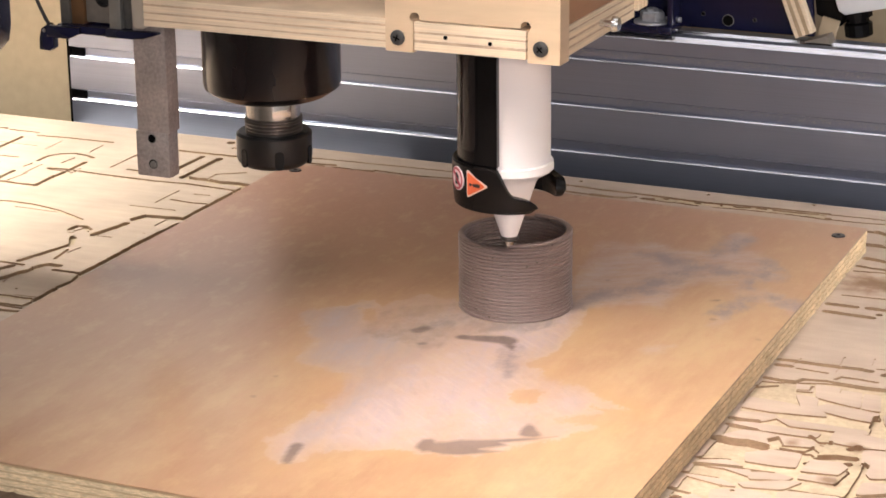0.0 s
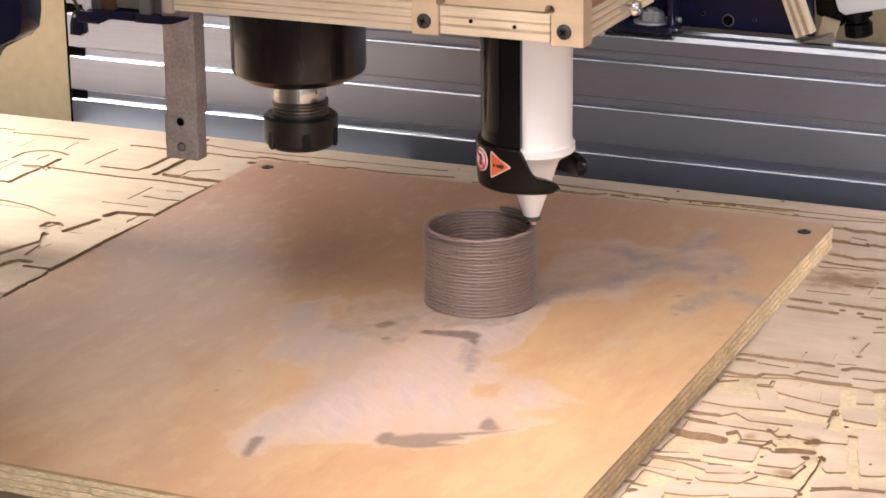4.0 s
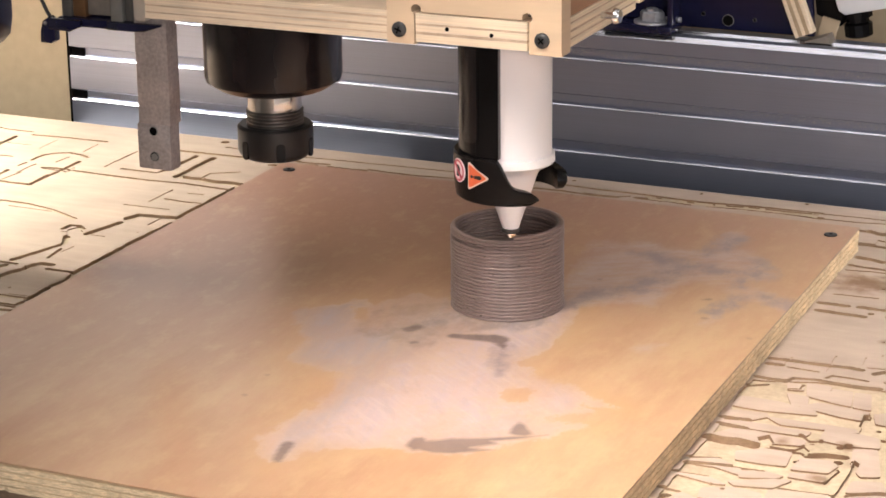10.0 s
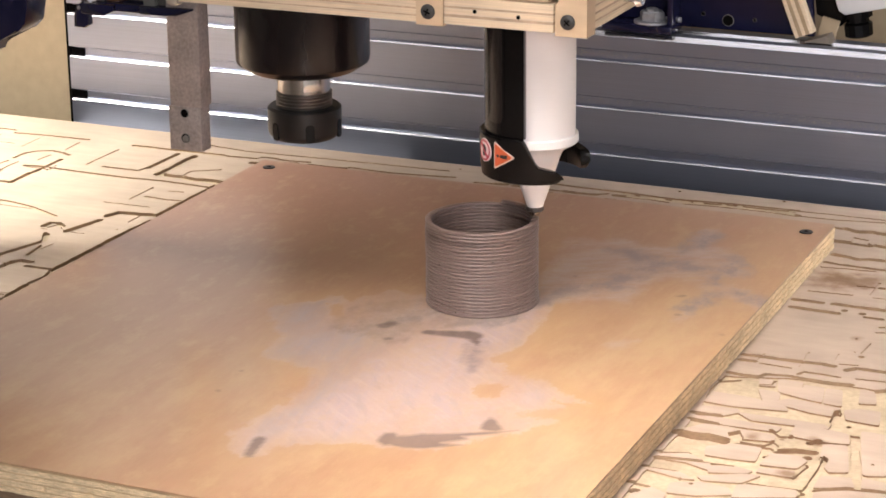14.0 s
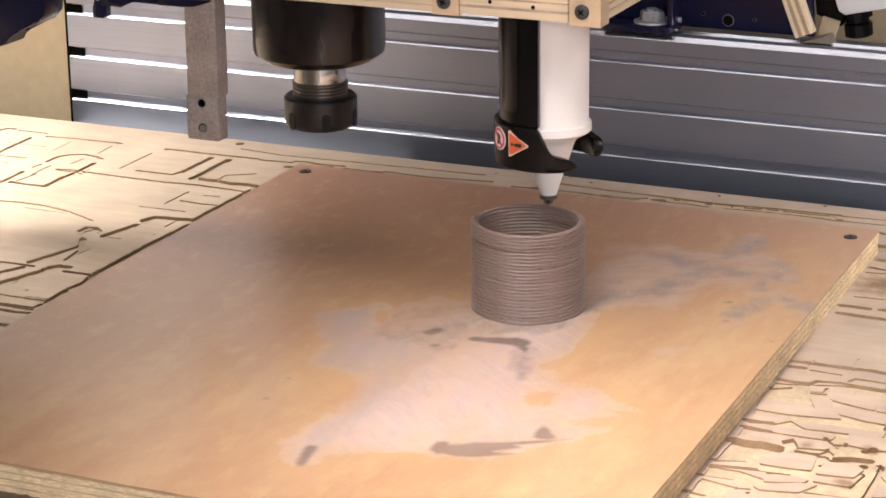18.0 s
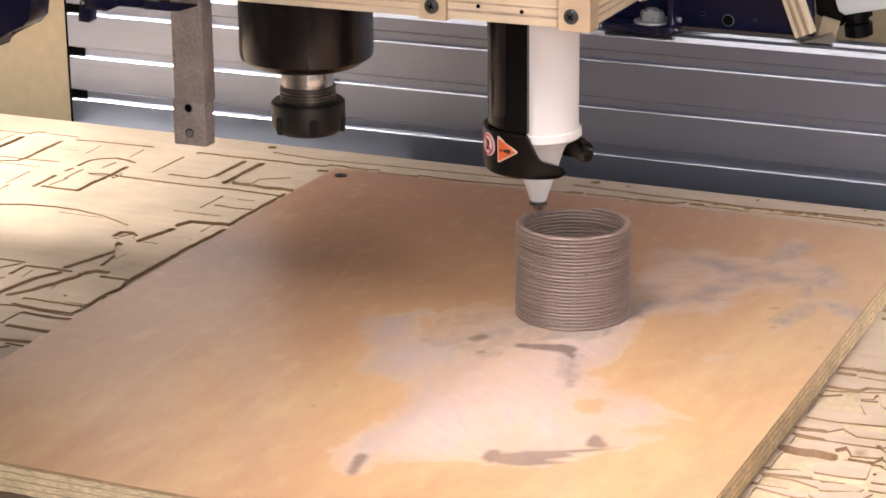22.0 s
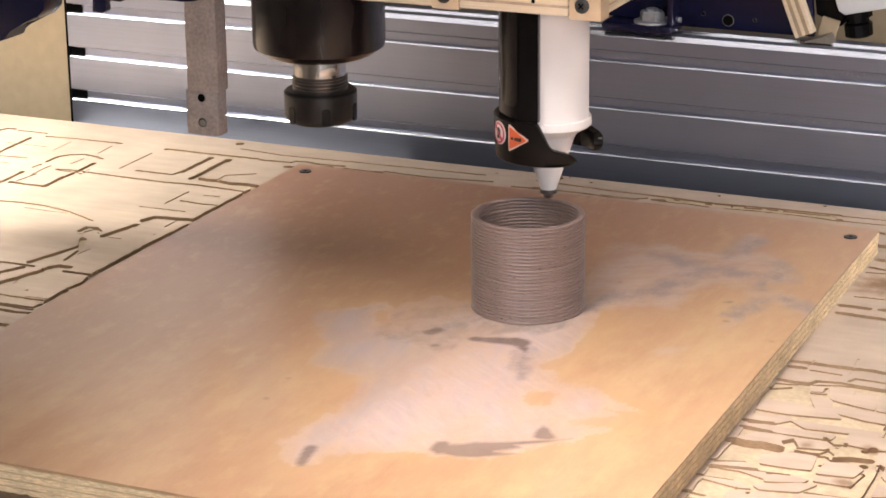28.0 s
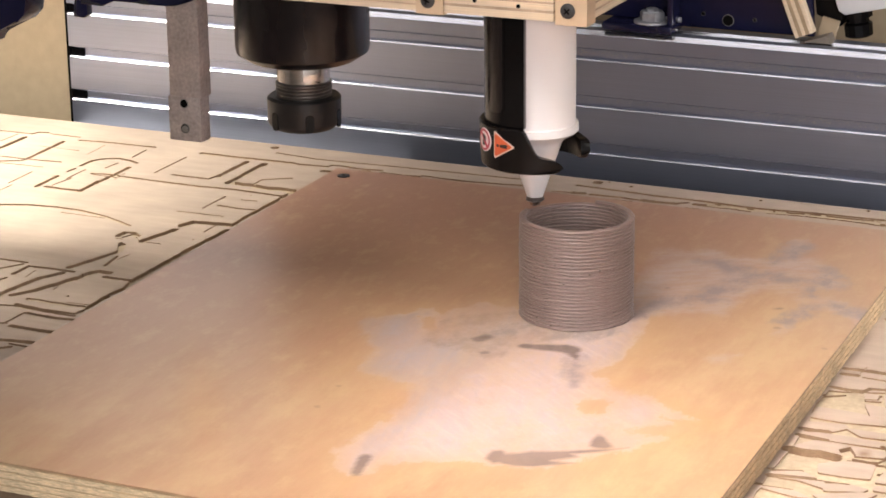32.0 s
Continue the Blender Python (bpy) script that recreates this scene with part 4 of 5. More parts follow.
def cut_sheet(x0, x1, y0, y1, top, bottom):
    """A sheet whose top is cut by all the grooves, with walls down to each one's floor."""
    verts = [Vector(p) for p in ((x0, y0), (x1, y0), (x1, y1), (x0, y1))]
    faces = [[0, 1, 2, 3]]
    for ring, depth in GROOVES:
        k = len(verts)
        verts.extend(Vector((min(max(p.x, x0 + 0.001), x1 - 0.001), min(max(p.y, y0 + 0.001), y1 - 0.001))) for p in ring)
        faces.append(list(range(k, k + len(ring))))
    out, _, tris, _, _, owners = delaunay_2d_cdt(verts, [], faces, 0, 1e-5, True)
    depths = []
    for own in owners:
        here = [GROOVES[o - 1][1] for o in own if o > 0]
        if 0.0 in here:
            here = [d for d in here if d > 0.0022]
        depths.append(max(here or [0.0]))
    pts, made, polys, where = [], {}, [], {}

    def at(i, z):
        key = (i, round(z, 5))
        if key not in made:
            made[key] = len(pts)
            pts.append((out[i].x, out[i].y, z))
        return made[key]
    for tri, d in zip(tris, depths):
        polys.append([at(i, top - d) for i in tri])
        for i in range(3):
            where.setdefault(tuple(sorted((tri[i], tri[(i + 1) % 3]))), []).append(d)
    for (i, j), ds in where.items():
        if len(ds) == 1:
            polys.append([at(i, top - ds[0]), at(j, top - ds[0]), at(j, bottom), at(i, bottom)])
        elif abs(ds[0] - ds[1]) > 1e-6:
            polys.append([at(i, top - ds[0]), at(j, top - ds[0]), at(j, top - ds[1]), at(i, top - ds[1])])
    me = bpy.data.meshes.new("spoilboard")
    me.from_pydata(pts, [], polys)
    bm = bmesh.new()
    bm.from_mesh(me)
    bpy.data.meshes.remove(me)
    bm.normal_update()
    for fc in bm.faces:
        z = sum(w.co.z for w in fc.verts) / len(fc.verts)
        if abs(fc.normal.z) < 0.5 and z > bottom * 0.6:
            fc.material_index = 1
        elif z < top - 0.0009 and abs(fc.normal.z) > 0.5:
            fc.material_index = 2
    return bm


def bed_and_board():
    cuts()
    bed = thing("spoilboard", "pale plywood machine bed scored all over by router cuts", "machine bed")
    part("sheet", cut_sheet(-0.82, 0.46, -0.342, 0.354, 0.0, -0.018), [MDF, CUT_WALL, CUT_FLOOR], bed, smooth=None)
    part("carrier", boxed(-0.80, 0.44, -0.335, 0.345, -0.0498, -0.0185, bevel=0.002), FRAME_STEEL, bed, "dark steel carrier plate")
    ON_BED.append(bed)

    board = thing("plywood_board", "orange-brown plywood board with dried clay smears on the bed", "board")
    X0, X1, Y0, Y1 = -0.298, 0.174, -0.350, 0.250
    plies = 8
    t = (BOARD_TOP - 0.0012) / plies
    for i in range(plies):
        rnd = random.Random(100 + i)
        bm = bmesh.new()
        inset = (0.0001, 0.0003)[i % 2]
        ring = []
        for a, c in (((X0, Y0), (X1, Y0)), ((X1, Y0), (X1, Y1)), ((X1, Y1), (X0, Y1)), ((X0, Y1), (X0, Y0))):
            for k in range(140):
                s = k / 140
                x, y = a[0] + (c[0] - a[0]) * s, a[1] + (c[1] - a[1]) * s
                w = inset + abs(rnd.gauss(0, 0.0003)) + (0.0012 if rnd.random() < 0.02 else 0)
                ring.append((min(max(x, X0 + w), X1 - w), min(max(y, Y0 + w), Y1 - w)))
        thick = (1.4, 0.5, 1.5, 0.55, 1.5, 0.6, 1.35, 0.6)
        lo, hi = 0.0002 + t * sum(thick[:i]), 0.0002 + t * sum(thick[:i + 1])
        prism(bm, ring, lo, hi - 0.00004, axis="z")
        part("ply", bm, STRAW if i % 2 == 0 else EDGE_DARK, board, smooth=None)

    # the face veneer, a fine grid that carries the outlines of its stains
    nx, ny = 340, 430
    xs, ys = np.linspace(X0, X1, nx), np.linspace(Y0, Y1, ny)
    gx, gy = np.meshgrid(xs, ys)
    gx, gy = gx.ravel(), gy.ravel()

    def inside_depth(poly):
        p = np.array(poly)
        best, odd = np.full(gx.shape, 9.0), np.zeros(gx.shape, bool)
        for (ax, ay), (bx, by) in zip(p, np.roll(p, -1, 0)):
            s = np.clip(((gx - ax) * (bx - ax) + (gy - ay) * (by - ay)) / ((bx - ax) ** 2 + (by - ay) ** 2), 0, 1)
            best = np.minimum(best, np.hypot(gx - ax - s * (bx - ax), gy - ay - s * (by - ay)))
            cross = (ay > gy) != (by > gy)
            odd ^= cross & (gx < ax + (gy - ay) * (bx - ax) / (by - ay if by != ay else 1e-9))
        return np.where(odd, best, -best)

    def stroke(radius, *pts):
        best = np.full(gx.shape, -9.0)
        pts = list(pts) if len(pts) > 1 else [pts[0], (pts[0][0] + 1e-5, pts[0][1])]
        radii = radius if isinstance(radius, tuple) else (radius,) * len(pts)
        for (ax, ay), (bx, by), ra, rb in zip(pts, pts[1:], radii, radii[1:]):
            s = np.clip(((gx - ax) * (bx - ax) + (gy - ay) * (by - ay)) / ((bx - ax) ** 2 + (by - ay) ** 2), 0, 1)
            best = np.maximum(best, ra + (rb - ra) * s - np.hypot(gx - ax - s * (bx - ax), gy - ay - s * (by - ay)))
        return best

    def joined(*shapes):
        out = shapes[0]
        for q in shapes[1:]:
            out = np.maximum(out, q)
        return out

    film = inside_depth([(-0.127, -0.069), (-0.114, -0.050), (-0.096, -0.038), (-0.091, -0.025), (-0.080, -0.035), (-0.078, -0.024), (-0.064, -0.002), (-0.039, -0.005),
                         (-0.010, 0.004), (0.020, 0.030), (0.045, 0.020), (0.052, -0.009), (0.056, -0.068), (0.047, -0.101), (0.058, -0.105), (0.065, -0.117),
                         (0.080, -0.119), (0.090, -0.120), (0.110, -0.137), (0.109, -0.158), (0.100, -0.177), (0.105, -0.205), (0.088, -0.226), (0.074, -0.244),
                         (0.043, -0.252), (0.026, -0.252), (0.003, -0.262), (-0.009, -0.272), (-0.011, -0.286), (-0.020, -0.295), (-0.035, -0.287), (-0.043, -0.266),
                         (-0.042, -0.241), (-0.037, -0.213), (-0.039, -0.184), (-0.048, -0.158), (-0.065, -0.154), (-0.087, -0.149), (-0.089, -0.130), (-0.092, -0.112), (-0.106, -0.092)])
    film = joined(film, stroke((0.008, 0.006, 0.0015), (0.096, -0.134), (0.1102, -0.1430), (0.1300, -0.1475)), stroke((0.012, 0.008, 0.003), (0.098, -0.196), (0.108, -0.186), (0.1205, -0.177)),
                  stroke((0.006, 0.002), (0.100, -0.160), (0.1150, -0.1560)))
    film = np.minimum(film, -inside_depth([(0.056, -0.150), (0.059, -0.138), (0.067, -0.133), (0.075, -0.140), (0.075, -0.154), (0.066, -0.162)]))
    film = np.minimum(film, -inside_depth([(-0.095, -0.044), (-0.085, -0.044), (-0.073, -0.065), (-0.082, -0.062)]))
    # a cool thin wash towards the film's far side, and a greyer slurry round the pot
    cool = joined(inside_depth([(-0.130, -0.069), (-0.096, -0.034), (-0.076, -0.079), (-0.046, -0.085), (-0.026, -0.102), (-0.032, -0.156), (-0.031, -0.195), (-0.025, -0.234),
                                (-0.025, -0.263), (-0.033, -0.257), (-0.036, -0.207), (-0.048, -0.158), (-0.087, -0.149), (-0.092, -0.112)]),
                  stroke((0.004, 0.006, 0.009, 0.008, 0.006), (-0.0199, -0.2671), (-0.0238, -0.2385), (-0.0257, -0.1902), (-0.0305, -0.1453), (-0.0310, -0.1070)))
    slurry = joined(inside_depth([(-0.074, -0.084), (-0.078, -0.049), (-0.070, -0.031), (-0.048, -0.028), (-0.030, -0.054), (-0.016, -0.061), (-0.012, -0.088), (-0.019, -0.099), (-0.038, -0.093), (-0.061, -0.091)]),
                    inside_depth([(-0.071, -0.028), (-0.038, -0.004), (0.0, 0.010), (0.038, 0.0), (0.045, -0.03), (0.028, -0.055), (0.015, -0.054), (-0.002, -0.067), (-0.014, -0.091), (-0.035, -0.090), (-0.056, -0.083)]) - 0.006)
    haze = inside_depth([(0.002, 0.148), (0.013, 0.156), (0.025, 0.150), (0.040, 0.161), (0.063, 0.153), (0.093, 0.155), (0.087, 0.183), (0.090, 0.206), (0.099, 0.207),
                         (0.104, 0.195), (0.102, 0.168), (0.113, 0.173), (0.120, 0.165), (0.130, 0.155), (0.138, 0.138), (0.151, 0.119), (0.144, 0.110), (0.133, 0.103),
                         (0.130, 0.092), (0.151, 0.091), (0.172, 0.068), (0.175, 0.048), (0.162, 0.064), (0.139, 0.064), (0.134, 0.010), (0.127, 0.007),
                         (0.133, 0.070), (0.107, 0.092), (0.092, 0.077), (0.090, 0.031), (0.073, 0.032), (0.054, 0.012), (0.030, 0.010)])
    haze = joined(haze, stroke((0.006, 0.005, 0.002), (0.1098, -0.0471), (0.1157, -0.0407), (0.1204, -0.0348)))
    grey = joined(stroke((0.012, 0.010, 0.008, 0.004), (0.036, 0.016), (0.0446, 0.0369), (0.0582, 0.0515), (0.0770, 0.0605)),
                  stroke((0.007, 0.008, 0.009, 0.009, 0.006), (0.0580, 0.0420), (0.0615, 0.0560), (0.0689, 0.0729), (0.0787, 0.0921), (0.0922, 0.1130)),
                  stroke((0.004, 0.007, 0.008, 0.009, 0.007, 0.008, 0.004), (0.0432, 0.1330), (0.0575, 0.1334), (0.0733, 0.1224), (0.0944, 0.1191), (0.1191, 0.1161), (0.1342, 0.1184), (0.1473, 0.1170)),
                  stroke((0.005, 0.008, 0.006), (0.1248, 0.1498), (0.1333, 0.1335), (0.1416, 0.1201)), stroke((0.006, 0.003), (0.1297, 0.1064), (0.1334, 0.0891)),
                  stroke((0.010, 0.008, 0.004), (0.0975, 0.1880), (0.0932, 0.1641), (0.0902, 0.1466)),
                  stroke((0.005, 0.007, 0.006, 0.004, 0.006, 0.004), (0.1294, 0.0335), (0.1348, 0.0474), (0.1405, 0.0676), (0.1487, 0.0794), (0.1625, 0.0706), (0.1749, 0.0661)),
                  stroke((0.003, 0.002, 0.003, -0.001), (0.0290, -0.0760), (0.0316, -0.0842), (0.0378, -0.1077), (0.0462, -0.1245)))
    # dried smears of thicker clay
    dark = joined(inside_depth([(0.038, -0.243), (0.038, -0.239), (0.037, -0.231), (0.042, -0.228), (0.046, -0.233), (0.058, -0.224), (0.072, -0.218), (0.082, -0.212), (0.098, -0.204), (0.106, -0.199),
                                (0.096, -0.209), (0.080, -0.219), (0.086, -0.221), (0.073, -0.232), (0.087, -0.230), (0.067, -0.244), (0.056, -0.247), (0.048, -0.246), (0.044, -0.248)]),
                  inside_depth([(0.085, -0.204), (0.083, -0.195), (0.084, -0.187), (0.088, -0.189), (0.098, -0.201), (0.095, -0.205), (0.088, -0.206)]),
                  inside_depth([(-0.023, -0.287), (-0.025, -0.278), (-0.028, -0.267), (-0.027, -0.263), (-0.022, -0.262), (-0.020, -0.268), (-0.017, -0.284), (-0.016, -0.291), (-0.019, -0.293)]),
                  stroke((0.0030, 0.0012), (0.0276, -0.0746), (0.0300, -0.0800)),
                  stroke((0.0050, 0.0046), (-0.0390, -0.0687), (-0.0365, -0.0642)), stroke((0.0022, 0.002), (-0.0279, -0.0910), (-0.0255, -0.0894)))
    wet = joined(stroke((0.0040, 0.0058, 0.0064), (-0.008, -0.0700), (0.006, -0.0675), (0.022, -0.0650)), inside_depth([(-0.009, -0.070), (0.001, -0.064), (0.016, -0.057), (0.025, -0.059), (0.027, -0.066), (0.028, -0.076), (0.024, -0.076), (0.018, -0.072), (0.007, -0.071), (-0.002, -0.068)]),
                 stroke((0.0022, 0.002), (-0.0380, -0.0667), (-0.0365, -0.0642)), stroke((0.0006, 0.0016, 0.0012), (0.1162, 0.0560), (0.1200, 0.0576), (0.1211, 0.0585)),
                 stroke((0.0014, 0.0014), (0.1283, 0.0215), (0.1297, 0.0221)), stroke((0.0010, 0.0010), (0.0388, 0.0697), (0.0394, 0.0700)), stroke((0.0009, 0.0009), (0.166, -0.0039), (0.1665, -0.0037)),
                 stroke((0.0010, 0.0010), (-0.083, -0.210), (-0.0825, -0.210)), stroke((0.0008, 0.0008), (-0.086, -0.176), (-0.0855, -0.176)))
    me = bpy.data.meshes.new("veneer")
    quads = [(j * nx + i, j * nx + i + 1, (j + 1) * nx + i + 1, (j + 1) * nx + i) for j in range(ny - 1) for i in range(nx - 1)]
    top = [(float(a), float(c), BOARD_TOP) for a, c in zip(gx, gy)]
    rim = [j for j in range(nx)] + [j * nx + nx - 1 for j in range(1, ny)] + [(ny - 1) * nx + i for i in range(nx - 2, -1, -1)] + [j * nx for j in range(ny - 2, 0, -1)]
    low = [(top[i][0], top[i][1], BOARD_TOP - 0.0011) for i in rim]
    base = len(top)
    skirt = [(rim[(k + 1) % len(rim)], rim[k], base + k, base + (k + 1) % len(rim)) for k in range(len(rim))]
    me.from_pydata(top + low, [], quads + skirt)
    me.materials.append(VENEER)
    for name, values in (("film", film), ("cool", cool), ("slurry", slurry), ("haze", haze), ("grey", grey), ("dark", dark), ("wet", wet)):
        att = me.attributes.new(name, "FLOAT", "POINT")
        att.data.foreach_set("value", np.concatenate([values, values[rim]]).astype(np.float32))
    ob = new("veneer", me)
    ob.parent = board
    tagged(ob, "orange-brown face veneer with pale dried clay film and grey smears")
    for x, y in ((0.159, 0.2245), (-0.283, 0.231), (-0.283, -0.335), (0.159, -0.335)):
        bm = lathe(bmesh.new(), [(0.0, 0.0002), (0.0012, 0.0002), (0.0016, 0.0010), (0.0046, 0.0009), (0.0050, 0.0002)], (x, y, BOARD_TOP), segments=20)
        part("screw", bm, BLACK_NUT, board, "dark countersunk screw head")
    ON_BED.append(board)


bed_and_board()

# ---- the clay pot, laid down ring by ring ----
BEAD_W, OLD_RINGS, PIECES = 0.0023, 22, 24


def bead_section(scale=1.0, count=14):
    """A squashed coil: flat above and below, round at its sides."""
    h = LAYER * 0.54
    out = []
    for i in range(count):
        c, q = math.cos(2 * math.pi * (i + 0.5) / count), math.sin(2 * math.pi * (i + 0.5) / count)
        out.append((BEAD_W * scale * math.copysign(abs(c) ** 0.95, c), h * scale * math.copysign(abs(q) ** 0.95, q)))
    return out


def wave(a):
    return 0.00016 * math.sin(2 * a + 0.6) + 0.00010 * math.sin(5 * a + 2)


def bead(bm, start, sweep, steps, rnd=None, scale=1.0, closed=True):
    """A coil of clay at height 0, with small swellings."""
    sec = bead_section(scale)
    rings = []
    count = steps if closed else steps + 1
    swell = [rnd.gauss(0, 0.00006) if rnd else 0.0 for _ in range(count)]
    sag = [rnd.gauss(0, 0.00004) if rnd else 0.0 for _ in range(count)]
    for i in range(count):
        a = start + sweep * i / steps
        r = TURN_RADIUS + wave(a)
        rings.append([bm.verts.new(((r + u + (swell[i] if u > 0 else 0)) * math.cos(a), (r + u + (swell[i] if u > 0 else 0)) * math.sin(a), w + sag[i])) for u, w in sec])
    for i in range(steps):
        a, c = rings[i], rings[(i + 1) % count]
        for k in range(len(sec)):
            bm.faces.new((a[k], a[(k + 1) % len(sec)], c[(k + 1) % len(sec)], c[k]))
    if not closed:
        bm.faces.new(rings[0])
        bm.faces.new(rings[-1])
    return bm


def clay_pot():
    pot = thing("clay_pot", "grey-brown wet clay cylinder of stacked coils being printed", "pot")
    for k in range(OLD_RINGS):
        rnd = random.Random(300 + k)
        ob = part("coil", bead(bmesh.new(), 0, 2 * math.pi, 110, rnd, 1.0 if k else 1.12), CLAY, pot, smooth=80)
        ob.matrix_basis = pose(rnd.gauss(0, 0.00013), rnd.gauss(0, 0.00013), BOARD_TOP + LAYER * (k + 0.5))
    bm = bmesh.new()
    rnd = random.Random(77)
    for i in range(46):
        a, z = rnd.uniform(0, 2 * math.pi), BOARD_TOP + LAYER * (rnd.randrange(1, OLD_RINGS) + rnd.uniform(0.3, 1.0))
        r = TURN_RADIUS + BEAD_W - 0.0002
        bmesh.ops.create_icosphere(bm, subdivisions=1, radius=rnd.uniform(0.00028, 0.0006),
                                   matrix=Matrix.Translation((r * math.cos(a), r * math.sin(a), z)) @ Matrix.Rotation(a, 4, "Z") @ Matrix.Diagonal((0.5, rnd.uniform(0.8, 1.8), 0.8, 1)))
    tagged(part("grog", bm, GROG, pot, "dark coarse grains in the clay"), kind="stuff")
    bm = bmesh.new()
    for k in range(OLD_RINGS):
        r = TURN_RADIUS - BEAD_W + 0.0003
        a = SEAM_ANGLE + rnd.gauss(0, 0.012)
        bmesh.ops.create_icosphere(bm, subdivisions=2, radius=0.0007, matrix=Matrix.Translation((r * math.cos(a), r * math.sin(a), BOARD_TOP + LAYER * (k + 0.7))) @ Matrix.Rotation(a, 4, "Z") @ Matrix.Diagonal((0.7, 1.5, 1.3, 1)))
    part("seam", bm, CLAY, pot, "column of small lumps where each coil was closed")
    top = BOARD_TOP + LAYER * (OLD_RINGS - 0.5)
    step = 2 * math.pi / PIECES
    meshes = []
    for j in range(PIECES):
        bm = bead(bmesh.new(), SEAM_ANGLE - (j + 1) * step - 0.012, step + 0.024, 6, None, 0.985, closed=False)
        meshes.append(mesh_of("fresh_coil", bm, CLAY, 60))
    first = SEAM_START - PERIOD
    for turn in range(7):
        for j in range(PIECES):
            t = first + turn * PERIOD + DWELL + (PERIOD - DWELL) * (j + 0.5) / PIECES
            if t > 31.85:
                continue
            rnd = random.Random(turn * 100 + j // 3)
            ob = new("fresh_coil", meshes[j])
            ob.parent = pot
            low, high = pose(0, 0, top), pose(rnd.gauss(0, 0.00010), rnd.gauss(0, 0.00010), top + LAYER * (turn + 1))
            if t <= 0.1:
                rows = [(0.0, high), (32.0, high)]
            else:
                rows = [(0.0, low), (max(t - 0.07, 0.05), low), (min(t + 0.09, 31.9), high), (32.0, high)]
            CLAY_MOVES.append((ob, rows))
    ON_BED.append(pot)


clay_pot()

# ---- the tool head ----
def plywood_panel(name, parent, x0, x1, y0, y1, z0, z1, axis, plies=5, label=""):
    """A panel built of thick pale and thin dark plies stacked along an axis, so that its edges show the layers."""
    holder = None
    lo, hi = {"x": (x0, x1), "y": (y0, y1), "z": (z0, z1)}[axis]
    rnd = random.Random(name)
    weights = [rnd.uniform(0.9, 1.4) if i % 2 == 0 else rnd.uniform(0.28, 0.55) for i in range(plies)]
    total, run = sum(weights), 0.0
    for i in range(plies):
        a, c = lo + (hi - lo) * run / total, lo + (hi - lo) * (run + weights[i]) / total
        run += weights[i]
        inset = 0.0002 if i % 2 else 0.0
        e = [x0 + inset, x1 - inset, y0 + inset, y1 - inset, z0 + inset, z1 - inset]
        e["xyz".index(axis) * 2], e["xyz".index(axis) * 2 + 1] = a, c
        ob = part(name if holder is None else "ply", boxed(*e, bevel=0.00012, segments=1), PLY_LIGHT if i % 2 == 0 else PLY_RED, holder or parent, label if holder is None else "", smooth=None)
        holder = holder or ob


